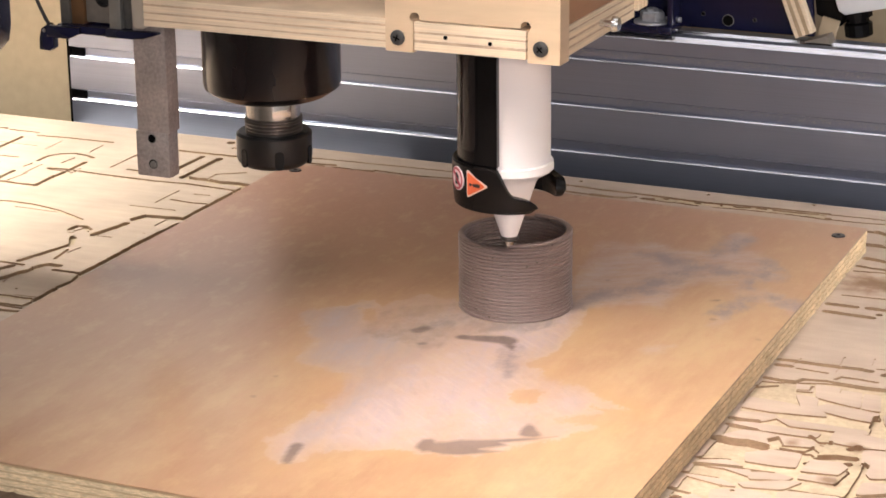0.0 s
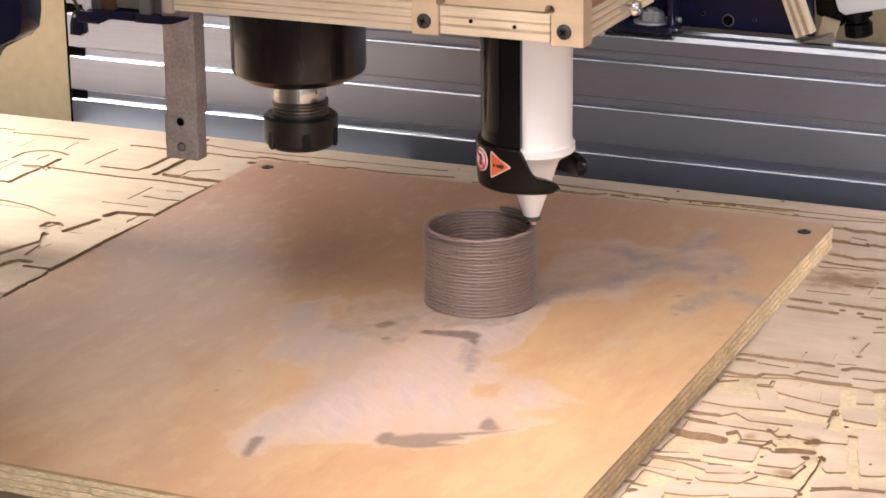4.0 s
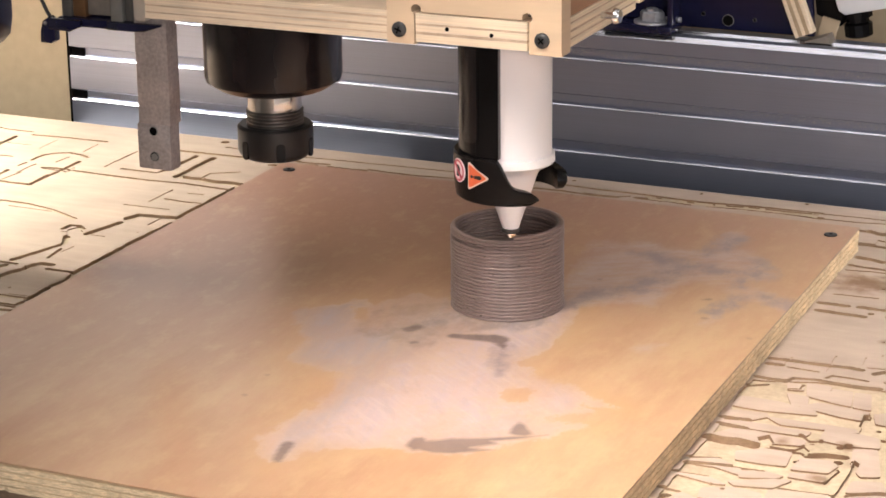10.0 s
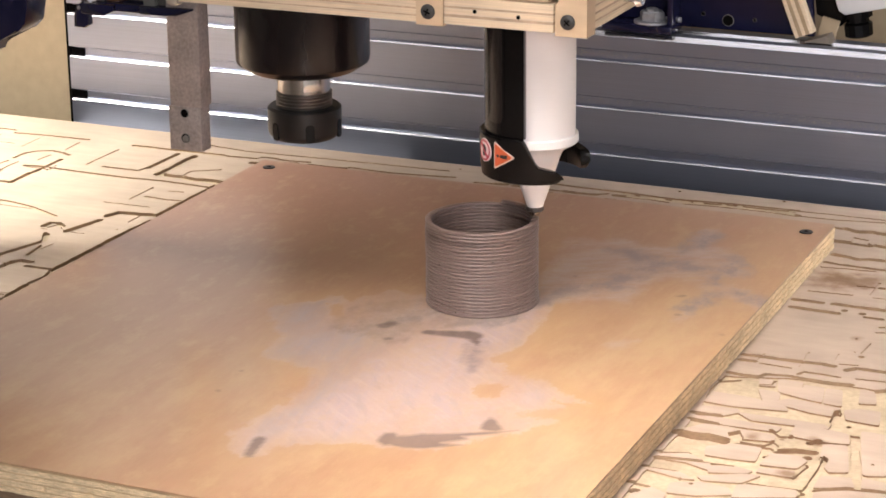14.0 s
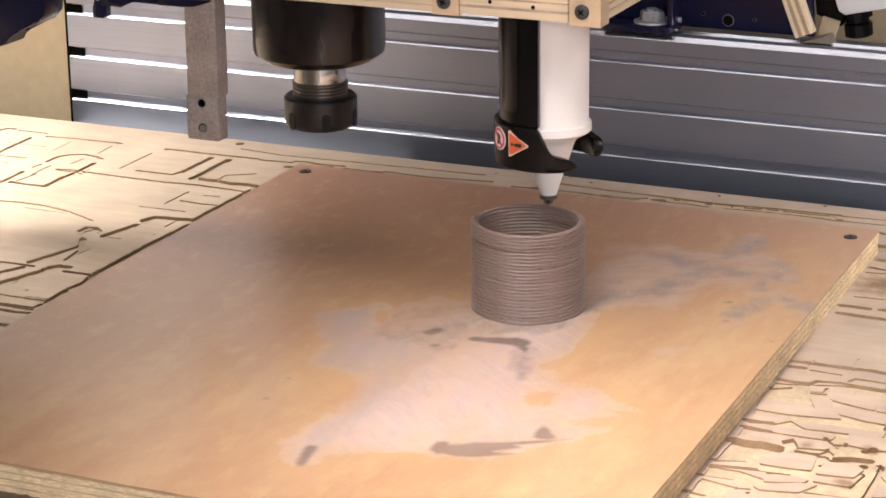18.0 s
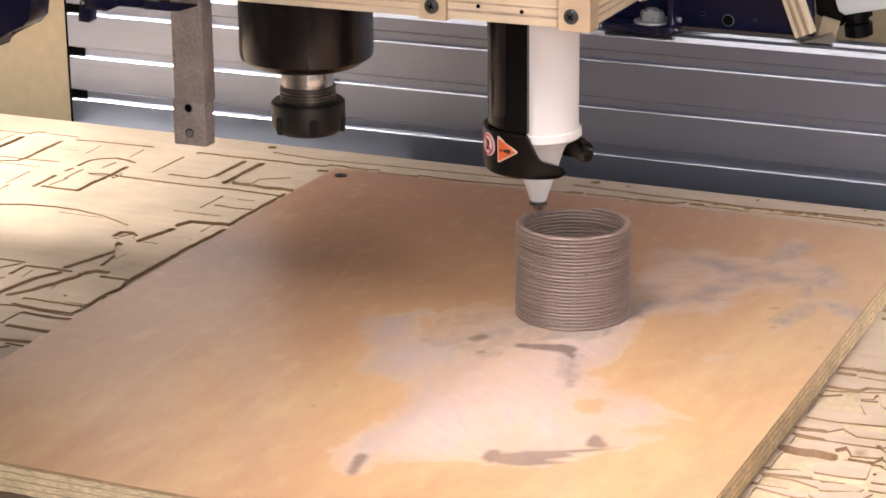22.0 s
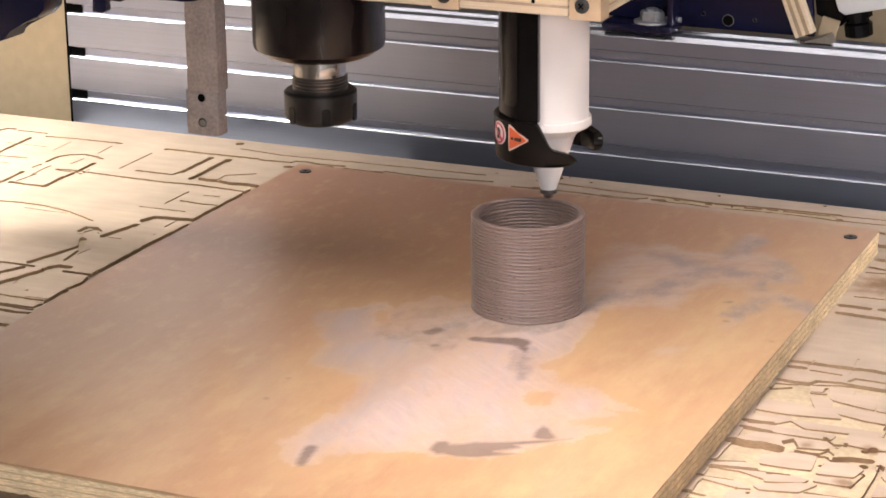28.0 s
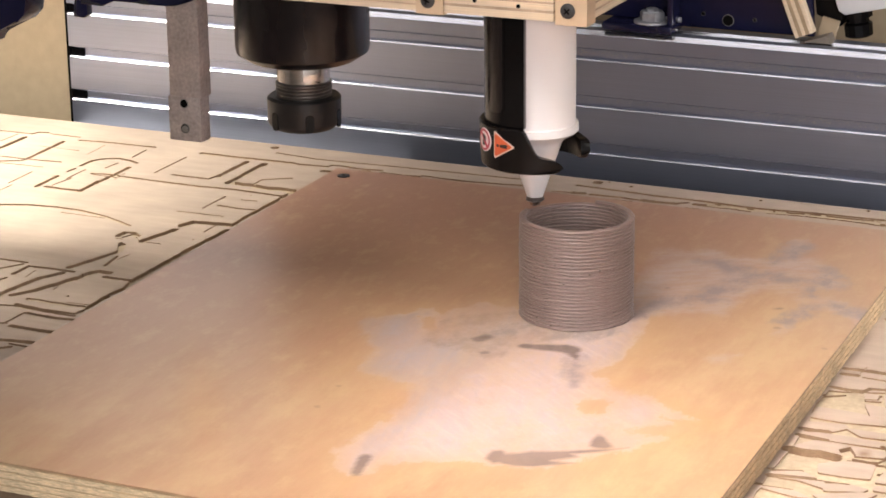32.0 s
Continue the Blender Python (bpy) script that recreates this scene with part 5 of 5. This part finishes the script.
def tool_mount():
    tm = thing("tool_mount", "plywood box mount with black screws carrying spindle and extruder", "tool mount")
    Z = 0.2092
    FRONT = -0.068
    plywood_panel("base_panel", tm, -0.2220, 0.0575, FRONT + 0.0160, 0.070, Z, Z + 0.018, "z", 7, "layered plywood base panel")
    plywood_panel("front_ledge", tm, -0.2220, -0.0530, FRONT + 0.0015, FRONT + 0.0158, Z, Z + 0.018, "z", 7, "layered plywood edge")
    plywood_panel("tab", tm, -0.0333, 0.0387, FRONT - 0.0004, FRONT + 0.0158, Z + 0.0006, Z + 0.018, "z", 5, "plywood tab in the front plate's notch")
    # front plate with its notch and round corner reliefs
    r = 0.0033
    n0, n1, nz = -0.0342, 0.0396, Z + 0.0190
    outline = [(-0.0524, Z - 0.0012), (n0, Z - 0.0012), (n0, nz - 0.001)]
    outline += [(n0 + 0.0012 + r * math.cos(a), nz + 0.0012 + r * math.sin(a)) for a in [math.pi * (1.18 - 0.16 * i) for i in range(9)]]
    outline += [(n0 + 0.0048, nz), (n1 - 0.0048, nz)]
    outline += [(n1 - 0.0012 + r * math.cos(a), nz + 0.0012 + r * math.sin(a)) for a in [math.pi * (1.10 - 0.16 * i) for i in range(9)]]
    outline += [(n1, nz - 0.001), (n1, Z - 0.0012), (0.0600, Z - 0.0012), (0.0600, 0.43), (-0.0524, 0.43)]
    part("front_plate", prism(bmesh.new(), outline, FRONT, FRONT + 0.0148), PLY_FACE, tm, "pale plywood front plate", smooth=None)
    # black sheet behind the reliefs imitates the shade inside them
    part("relief_shade", boxed(-0.0330, 0.0380, FRONT + 0.0100, FRONT + 0.0146, nz + 0.0001, nz + 0.0060), DARK, tm, "black sheet standing for the shade in the corner reliefs")
    for x, z in ((-0.0442, 0.2166), (0.0479, 0.2170)):
        bm = lathe(bmesh.new(), [(0.0047, 0.0), (0.0047, 0.0008), (0.0040, 0.0017), (0.0025, 0.0022), (0.0, 0.0023)], (x, FRONT, z), Matrix.Rotation(radians(90), 4, "X"), 28)
        sc = part("screw", bm, BLACK_SCREW, tm, "black cross-head screw")
        turn = Matrix.Rotation(radians(20 if x < 0 else 45), 4, "Y")
        # black bars stand for the shaded cross recess
        for k in range(2):
            bm = boxed(-0.0022, 0.0022, -0.00245, -0.0019, -0.00045, 0.00045)
            bmesh.ops.transform(bm, verts=bm.verts, matrix=Matrix.Translation((x, FRONT, z)) @ turn @ Matrix.Rotation(radians(90 * k), 4, "Y"))
            part("cross_recess", bm, DARK, sc, smooth=None)
    for x, z in ((-0.0127, 0.2190), (0.0160, 0.2176)):
        # pilot holes are flat black discs, their shade painted
        bm = lathe(bmesh.new(), [(0.0013, 0), (0.0013, 0.0004)], (x, FRONT - 0.0004, z), Matrix.Rotation(radians(90), 4, "X"), 16)
        part("pilot_hole", bm, DARK, tm, "small dark pilot hole")
    part("inner_panel", boxed(-0.2200, -0.0530, -0.020, -0.008, Z + 0.0182, 0.60, bevel=0.0005), PLY_SHADED, tm, "inner plywood panel in a shaded brown")
    part("side_panel", boxed(0.0480, 0.0568, FRONT + 0.0155, 0.060, Z + 0.0182, 0.60, bevel=0.0005), PLY_SHADED, tm, "inner plywood side panel in a shaded brown")
    plywood_panel("back_post", tm, 0.0400, 0.0600, 0.0702, 0.0882, Z + 0.004, 0.60, "y", 5, "plywood back panel edge")
    bm = lathe(bmesh.new(), [(0.0022, 0), (0.0022, 0.0085), (0.0050, 0.0085), (0.0050, 0.0098), (0.0040, 0.0125), (0.0, 0.0135)], (0.0573, 0.0065, 0.2182), Matrix.Rotation(radians(90), 4, "Y"), 24)
    part("bolt", bm, ZINC, tm, "bright round-headed bolt")
    ON_HEAD.append(tm)


def spindle():
    sp = thing("spindle", "black cylindrical milling spindle with a slotted collet nut", "spindle")
    at = (-0.1674, 0.0, 0.0)
    part("body", lathe(bmesh.new(), [(0.0452, 0.2085), (0.0452, 0.1640), (0.0444, 0.1605), (0.0400, 0.1575), (0.0370, 0.1555), (0.0345, 0.1545), (0.018, 0.1545)], at, segments=72), BLACK_METAL, sp)
    part("shaft", lathe(bmesh.new(), [(0.0178, 0.1560), (0.0178, 0.1405), (0.0170, 0.1398), (0.0170, 0.132)], at, segments=56), STEEL, sp, "bright ground steel shaft")
    a = radians(-66 + 22)
    bm = boxed(-0.0062, 0.0062, -0.0005, 0.0008, 0.1425, 0.1520, bevel=0.0003)
    bmesh.ops.transform(bm, verts=bm.verts, matrix=Matrix.Translation((at[0] + 0.0176 * math.cos(a), 0.0176 * math.sin(a), 0)) @ Matrix.Rotation(a + math.pi / 2, 4, "Z"))
    part("spanner_flat", bm, ZINC, sp, "bright spanner flat")
    prof = []
    for i in range(5):
        z = 0.1400 - i * 0.0023
        prof += [(0.0185, z), (0.0190, z - 0.0004), (0.0190, z - 0.0011), (0.0178, z - 0.0016)]
    part("thread", lathe(bmesh.new(), prof, at, segments=56), THREAD_STEEL, sp, "oiled steel thread")
    nut = part("collet_nut", lathe(bmesh.new(), [(0.0185, 0.1302), (0.0232, 0.1302), (0.0250, 0.1286), (0.0250, 0.1130), (0.0240, 0.1105), (0.0205, 0.1078), (0.0090, 0.1078), (0.0080, 0.1120), (0.0, 0.1120)], at, segments=72), BLACK_NUT, sp, "black slotted collet nut")
    for k in range(6):
        b = radians(60 * k - 55)
        # raised black insert whose colour stands for the shade in the slot
        bm = prism(bmesh.new(), rounded([(-0.0030, 0.1092), (0.0030, 0.1092), (0.0030, 0.1215), (-0.0030, 0.1215)], 0.0018), -0.0010, 0.0003)
        bmesh.ops.transform(bm, verts=bm.verts, matrix=Matrix.Translation((at[0] + 0.0250 * math.cos(b), 0.0250 * math.sin(b), 0)) @ Matrix.Rotation(b - math.pi / 2, 4, "Z"))
        part("slot", bm, BLACK_PLASTIC, nut, smooth=None)
    ON_HEAD.append(sp)


def cup_patch(bm, a0, a1, top, bottom, outer, inner, steps=60):
    """A curved wall from angle a0 to a1 (degrees) whose edges follow top(a), bottom(a)."""
    rings = []
    for i in range(steps + 1):
        a = a0 + (a1 - a0) * i / steps
        c, s = math.cos(radians(a)), math.sin(radians(a))
        zt, zb = top(a), bottom(a)
        sec = [(inner, zt), (outer - 0.0010, zt), (outer, zt - 0.0010)]
        sec += [(outer - 0.0004, zb + (zt - zb) * 0.35), (outer - 0.0014, zb + 0.0008), (outer - 0.0024, zb), (inner, zb)]
        rings.append([bm.verts.new((r * c, r * s, z)) for r, z in sec])
    k = len(rings[0])
    for a, c in zip(rings, rings[1:]):
        for j in range(k):
            bm.faces.new((a[j], a[(j + 1) % k], c[(j + 1) % k], c[j]))
    bm.faces.new(rings[0])
    bm.faces.new(rings[-1])
    return bm


def on_cup(name, flat, radius, centre, z, lift, material, parent, label=""):
    """A flat shape of (along, up) pairs wrapped on the round clip, in rings towards its middle so that it follows the curve."""
    bm = bmesh.new()
    n, steps = len(flat), 7
    mid = (sum(p[0] for p in flat) / n, sum(p[1] for p in flat) / n)

    def at(u, w, r):
        return bm.verts.new((r * math.cos(radians(centre) + u / radius), r * math.sin(radians(centre) + u / radius), z + w))
    rings = [[at(u, w, radius - 0.0004) for u, w in flat]]
    for k in range(steps):
        f_ = k / steps
        rings.append([at(u + (mid[0] - u) * f_, w + (mid[1] - w) * f_, radius + lift) for u, w in flat])
    for a, c in zip(rings, rings[1:]):
        for i in range(n):
            bm.faces.new((a[i], a[(i + 1) % n], c[(i + 1) % n], c[i]))
    tip = at(mid[0], mid[1], radius + lift)
    for i in range(n):
        bm.faces.new((rings[-1][i], rings[-1][(i + 1) % n], tip))
    return part(name, bm, material, parent, label, smooth=40)


def rounded(points, r, steps=4):
    out = []
    n = len(points)
    for i in range(n):
        p, a, c = Vector(points[i]), Vector(points[i - 1]), Vector(points[(i + 1) % n])
        d0, d1 = (a - p).normalized(), (c - p).normalized()
        for k in range(steps + 1):
            s = k / steps
            q = (p + d0 * r * 1.6).lerp(p, s).lerp(p.lerp(p + d1 * r * 1.6, s), s)
            out.append((q.x, q.y))
    return out


def extruder():
    ex = thing("clay_extruder", "white clay cartridge in a black sleeve with warning stickers", "extruder")
    part("cartridge", lathe(bmesh.new(), [(0.0262, 0.43), (0.0262, 0.1278), (0.0280, 0.1272), (0.0282, 0.1225), (0.0268, 0.1212), (0.0195, 0.1172), (0.0174, 0.1140), (0.0050, 0.0765), (0.003, 0.0765)], segments=64),
         WHITE_PLASTIC, ex, "white plastic cartridge with a cone nozzle", smooth=30)
    tip = part("tip", lathe(bmesh.new(), [(0.0, 0.0790), (0.0050, 0.0774), (0.0059, 0.0768), (0.0061, 0.0750), (0.0052, 0.0742), (0.0040, 0.0740), (0.0, 0.0740)], segments=32), WET_STEEL, ex, "clay-smeared dark collar of the nozzle")
    part("orifice", lathe(bmesh.new(), [(0.0, 0.0744), (0.0038, 0.0743), (0.0036, 0.0728), (0.0030, 0.0712), (0.0019, 0.0708), (0.0, 0.0712)], segments=28), STEEL, tip, "bright steel nozzle orifice")
    bm = lathe(bmesh.new(), [(0.0268, 0.43), (0.0268, 0.1302), (0.0318, 0.1302), (0.0328, 0.1312), (0.0332, 0.43)], segments=40, start=-231, sweep=150, closed=True)
    sl = part("sleeve", bm, BLACK_PLASTIC, ex, "black plastic half sleeve")
    ring = rounded([(-0.0080, -0.0655), (0.0080, -0.0655), (0.0080, 0.22), (-0.0080, 0.22)], 0.0036)
    ring_in = rounded([(-0.0069, -0.0644), (0.0069, -0.0644), (0.0069, 0.219), (-0.0069, 0.219)], 0.0030)
    on_cup("recess", ring, 0.0331, -118, 0.2035, 0.0007, BLACK_PLASTIC, sl, "raised panel outline")
    on_cup("recess_panel", ring_in, 0.0334, -118, 0.2035, 0.0006, BLACK_METAL, sl)

    def ease(x):
        x = min(max(x, 0), 1)
        return x * x * (3 - 2 * x)

    def limits(a):
        """The clip's upper and lower edge: a tall back, and two claws that slope down and end round."""
        front, back = ease((a + 86) / 24), ease((-240 - a) / 40)
        high = 0.1305 - 0.0185 * front - 0.0035 * min(max((a + 62) / 22, 0), 1) - 0.0145 * back - 0.0025 * min(max((-285 - a) / 30, 0), 1)
        low = 0.1010 - 0.0005 * back
        u = min(max((a + 50) / 12.1, (-321 - a) / 12, 0), 0.99)
        k = math.sqrt(1 - u * u)
        mid = low + (high - low) * 0.45
        return mid + (high - mid) * k, mid + (low - mid) * k

    def top(a):
        return limits(a)[0]

    def bottom(a):
        return limits(a)[1]

    clip = part("clip", cup_patch(bmesh.new(), -333, -38, top, bottom, 0.0362, 0.0300, 110), BLACK_PLASTIC, ex, "black plastic retaining clip with two claws", smooth=40)
    tri = [(-0.0064, -0.0094), (-0.0064, 0.0094), (0.0097, 0.0)]
    on_cup("triangle_sticker", rounded(tri, 0.0013), 0.0362, -104, 0.1190, 0.0003, STICKER_EDGE, clip, "orange warning triangle sticker")
    on_cup("triangle_field", rounded([(-0.0055, -0.0078), (-0.0055, 0.0078), (0.0080, 0.0)], 0.0011), 0.0363, -104, 0.1190, 0.0005, ORANGE, clip)
    on_cup("exclamation_bar", rounded([(-0.0012, -0.0009), (-0.0012, 0.0009), (0.0042, 0.0013), (0.0042, -0.0013)], 0.0005), 0.0365, -104, 0.1190, 0.0006, INK, clip)
    on_cup("exclamation_dot", circle(-0.0029, 0, 0.0010, 10), 0.0365, -104, 0.1190, 0.0006, INK, clip)
    on_cup("round_sticker", circle(0, 0, 0.0076, 28), 0.0362, -131, 0.1200, 0.0003, PINK, clip, "round pale prohibition sticker with red ring")
    bm = bmesh.new()
    rings = [[bm.verts.new((0.0368 * math.cos(radians(-131) + u / 0.0365), 0.0368 * math.sin(radians(-131) + u / 0.0365), 0.1200 + w)) for u, w in circle(0, 0, r, 28)] for r in (0.0056, 0.0070)]
    for i in range(28):
        bm.faces.new((rings[0][i], rings[1][i], rings[1][(i + 1) % 28], rings[0][(i + 1) % 28]))
    part("red_ring", bm, RED, clip, smooth=None)
    on_cup("red_bar", [(-0.0046, 0.0036), (-0.0036, 0.0046), (0.0046, -0.0036), (0.0036, -0.0046)], 0.0363, -131, 0.1200, 0.0008, RED, clip)
    on_cup("palm_mark", rounded([(-0.0020, -0.0040), (0.0016, -0.0036), (0.0022, 0.0022), (-0.0012, 0.0040)], 0.0008), 0.0363, -131, 0.1200, 0.0006, INK, clip)
    ON_HEAD.append(ex)


def steel_bar():
    sb = thing("steel_bar", "dull grey flat steel bar with two bolt holes", "bar")
    part("bar", boxed(-0.2722, -0.2474, 0.0000, 0.0145, 0.1192, 0.60, bevel=0.0008), BAR_STEEL, sb)
    part("end_plate", boxed(-0.2738, -0.2480, -0.0003, 0.0125, 0.0878, 0.1194, bevel=0.0010), BAR_STEEL, sb)
    for z, r, depth in ((0.1148, 0.0029, 0.0), (0.0970, 0.0031, 0.001)):
        side = Matrix.Rotation(radians(90), 4, "X")
        # black disc painted for the shaded bore
        hole = part("bolt_hole", lathe(bmesh.new(), [(r, 0), (r, 0.0004)], (-0.2608, -0.0004, z), side, 24), DARK, sb, "dark bolt hole")
        # paler ring paints the highlight round the hole
        part("hole_rim", lathe(bmesh.new(), [(r * 1.16, 0), (r * 1.10, 0.0006), (r, 0.0006), (r, 0)], (-0.2608, -0.0003, z), side, 24), GREY_BLOCK, hole, "paler rim standing for the highlight on the hole's edge")
        if depth:
            part("bolt_end", lathe(bmesh.new(), [(r * 0.82, 0), (r * 0.8, 0.0006), (r * 0.5, 0.0011), (0, 0.0013)], (-0.2606, -0.0006, z - 0.0002), side, 24), GREY_BLOCK, hole, "grey bolt end")
    ON_HEAD.append(sb)


def carriage():
    ca = thing("carriage", "navy carriage bracket with grey guide blocks and a black cable", "carriage")
    part("base_plate", boxed(-0.3320, -0.2745, -0.0010, 0.060, 0.1825, 0.1885, bevel=0.0015), NAVY, ca)
    bm = bmesh.new()
    prism(bm, [(-0.3370, 0.1800), (-0.3200, 0.1795), (-0.3110, 0.1835), (-0.3110, 0.1880), (-0.3370, 0.1880)], -0.0060, -0.0012, bevel=0.0012)
    part("front_lip", bm, NAVY, ca)
    bm = bmesh.new()
    prism(bm, [(-0.2900, 0.1832), (-0.2700, 0.1836), (-0.2610, 0.1842), (-0.2490, 0.1882), (-0.2490, 0.1897), (-0.2900, 0.1890)], -0.0060, -0.0012, bevel=0.0012)
    part("front_lip", bm, NAVY, ca)
    bm = bmesh.new()
    prism(bm, [(-0.3462, 0.1694), (-0.3378, 0.1690), (-0.3345, 0.1712), (-0.3345, 0.1850), (-0.3386, 0.1880), (-0.3438, 0.1845), (-0.3458, 0.1775)], -0.0020, 0.0060, bevel=0.0016)
    part("foot", bm, NAVY, ca)
    part("foot_screw", lathe(bmesh.new(), [(0.0016, 0), (0.0014, 0.0008), (0, 0.0010)], (-0.3405, -0.0020, 0.1835), Matrix.Rotation(radians(90), 4, "X"), 16), ZINC, ca, "small bright screw")
    part("guide_block", boxed(-0.3297, -0.3220, 0.002, 0.024, 0.1885, 0.60, bevel=0.0008), DARK_BLOCK, ca, "dark steel guide block")
    part("bronze_strip", boxed(-0.3218, -0.3116, 0.0035, 0.024, 0.1885, 0.60, bevel=0.0008), BRASS, ca, "bronze wear strip")
    part("cast_block", boxed(-0.3114, -0.2902, 0.0055, 0.024, 0.1900, 0.60, bevel=0.0012), BROWN_BLOCK, ca, "brown cast block")
    bm = lathe(bmesh.new(), [(0.0065, 0), (0.0065, 0.0015), (0.0050, 0.0015), (0.0045, -0.002)], (-0.2960, 0.0053, 0.2080), Matrix.Rotation(radians(90), 4, "X"), 28)
    part("bearing", bm, BLACK_NUT, ca, "black round bearing")
    part("guide_strip", boxed(-0.2899, -0.2806, -0.0002, 0.0052, 0.1862, 0.60, bevel=0.0010), GREY_BLOCK, ca, "grey steel guide strip")
    part("guide_block", boxed(-0.2803, -0.2715, 0.0030, 0.024, 0.1885, 0.60, bevel=0.0008), DARK_BLOCK, ca, "dark steel guide block")
    part("cream_block", boxed(-0.2660, -0.2560, -0.0110, -0.0010, 0.1920, 0.60, bevel=0.0030), CREAM, ca, "cream plastic block")
    bm = tube(bmesh.new(), [(-0.3378, 0.002, 0.1850), (-0.3400, 0.0, 0.1905), (-0.3440, -0.001, 0.2000), (-0.3490, -0.001, 0.2120), (-0.3560, 0.0, 0.24)], 0.0013)
    part("cable", bm, BLACK_RUBBER, ca, "thin black cable")
    bm = bmesh.new()
    prism(bm, [(-0.54, 0.1405), (-0.4300, 0.1405), (-0.4200, 0.1440), (-0.4170, 0.1520), (-0.3920, 0.1615), (-0.3855, 0.1680), (-0.3830, 0.1800), (-0.3820, 0.28), (-0.54, 0.28)], -0.004, 0.022, bevel=0.002)
    part("motor_cover", bm, NAVY, ca, "dark navy rounded motor cover")
    ON_HEAD.append(ca)


tool_mount()
spindle()
extruder()
steel_bar()
carriage()


# ---- all that moves ----
def motions():
    for ob in ON_BED:
        walk(ob, [(t, bed_pose(t)) for t in TIMES])
    for ob in ON_HEAD:
        walk(ob, [(t, head_pose(t)) for t in TIMES])
    for ob, rows in CLAY_MOVES:
        walk(ob, rows)


motions()
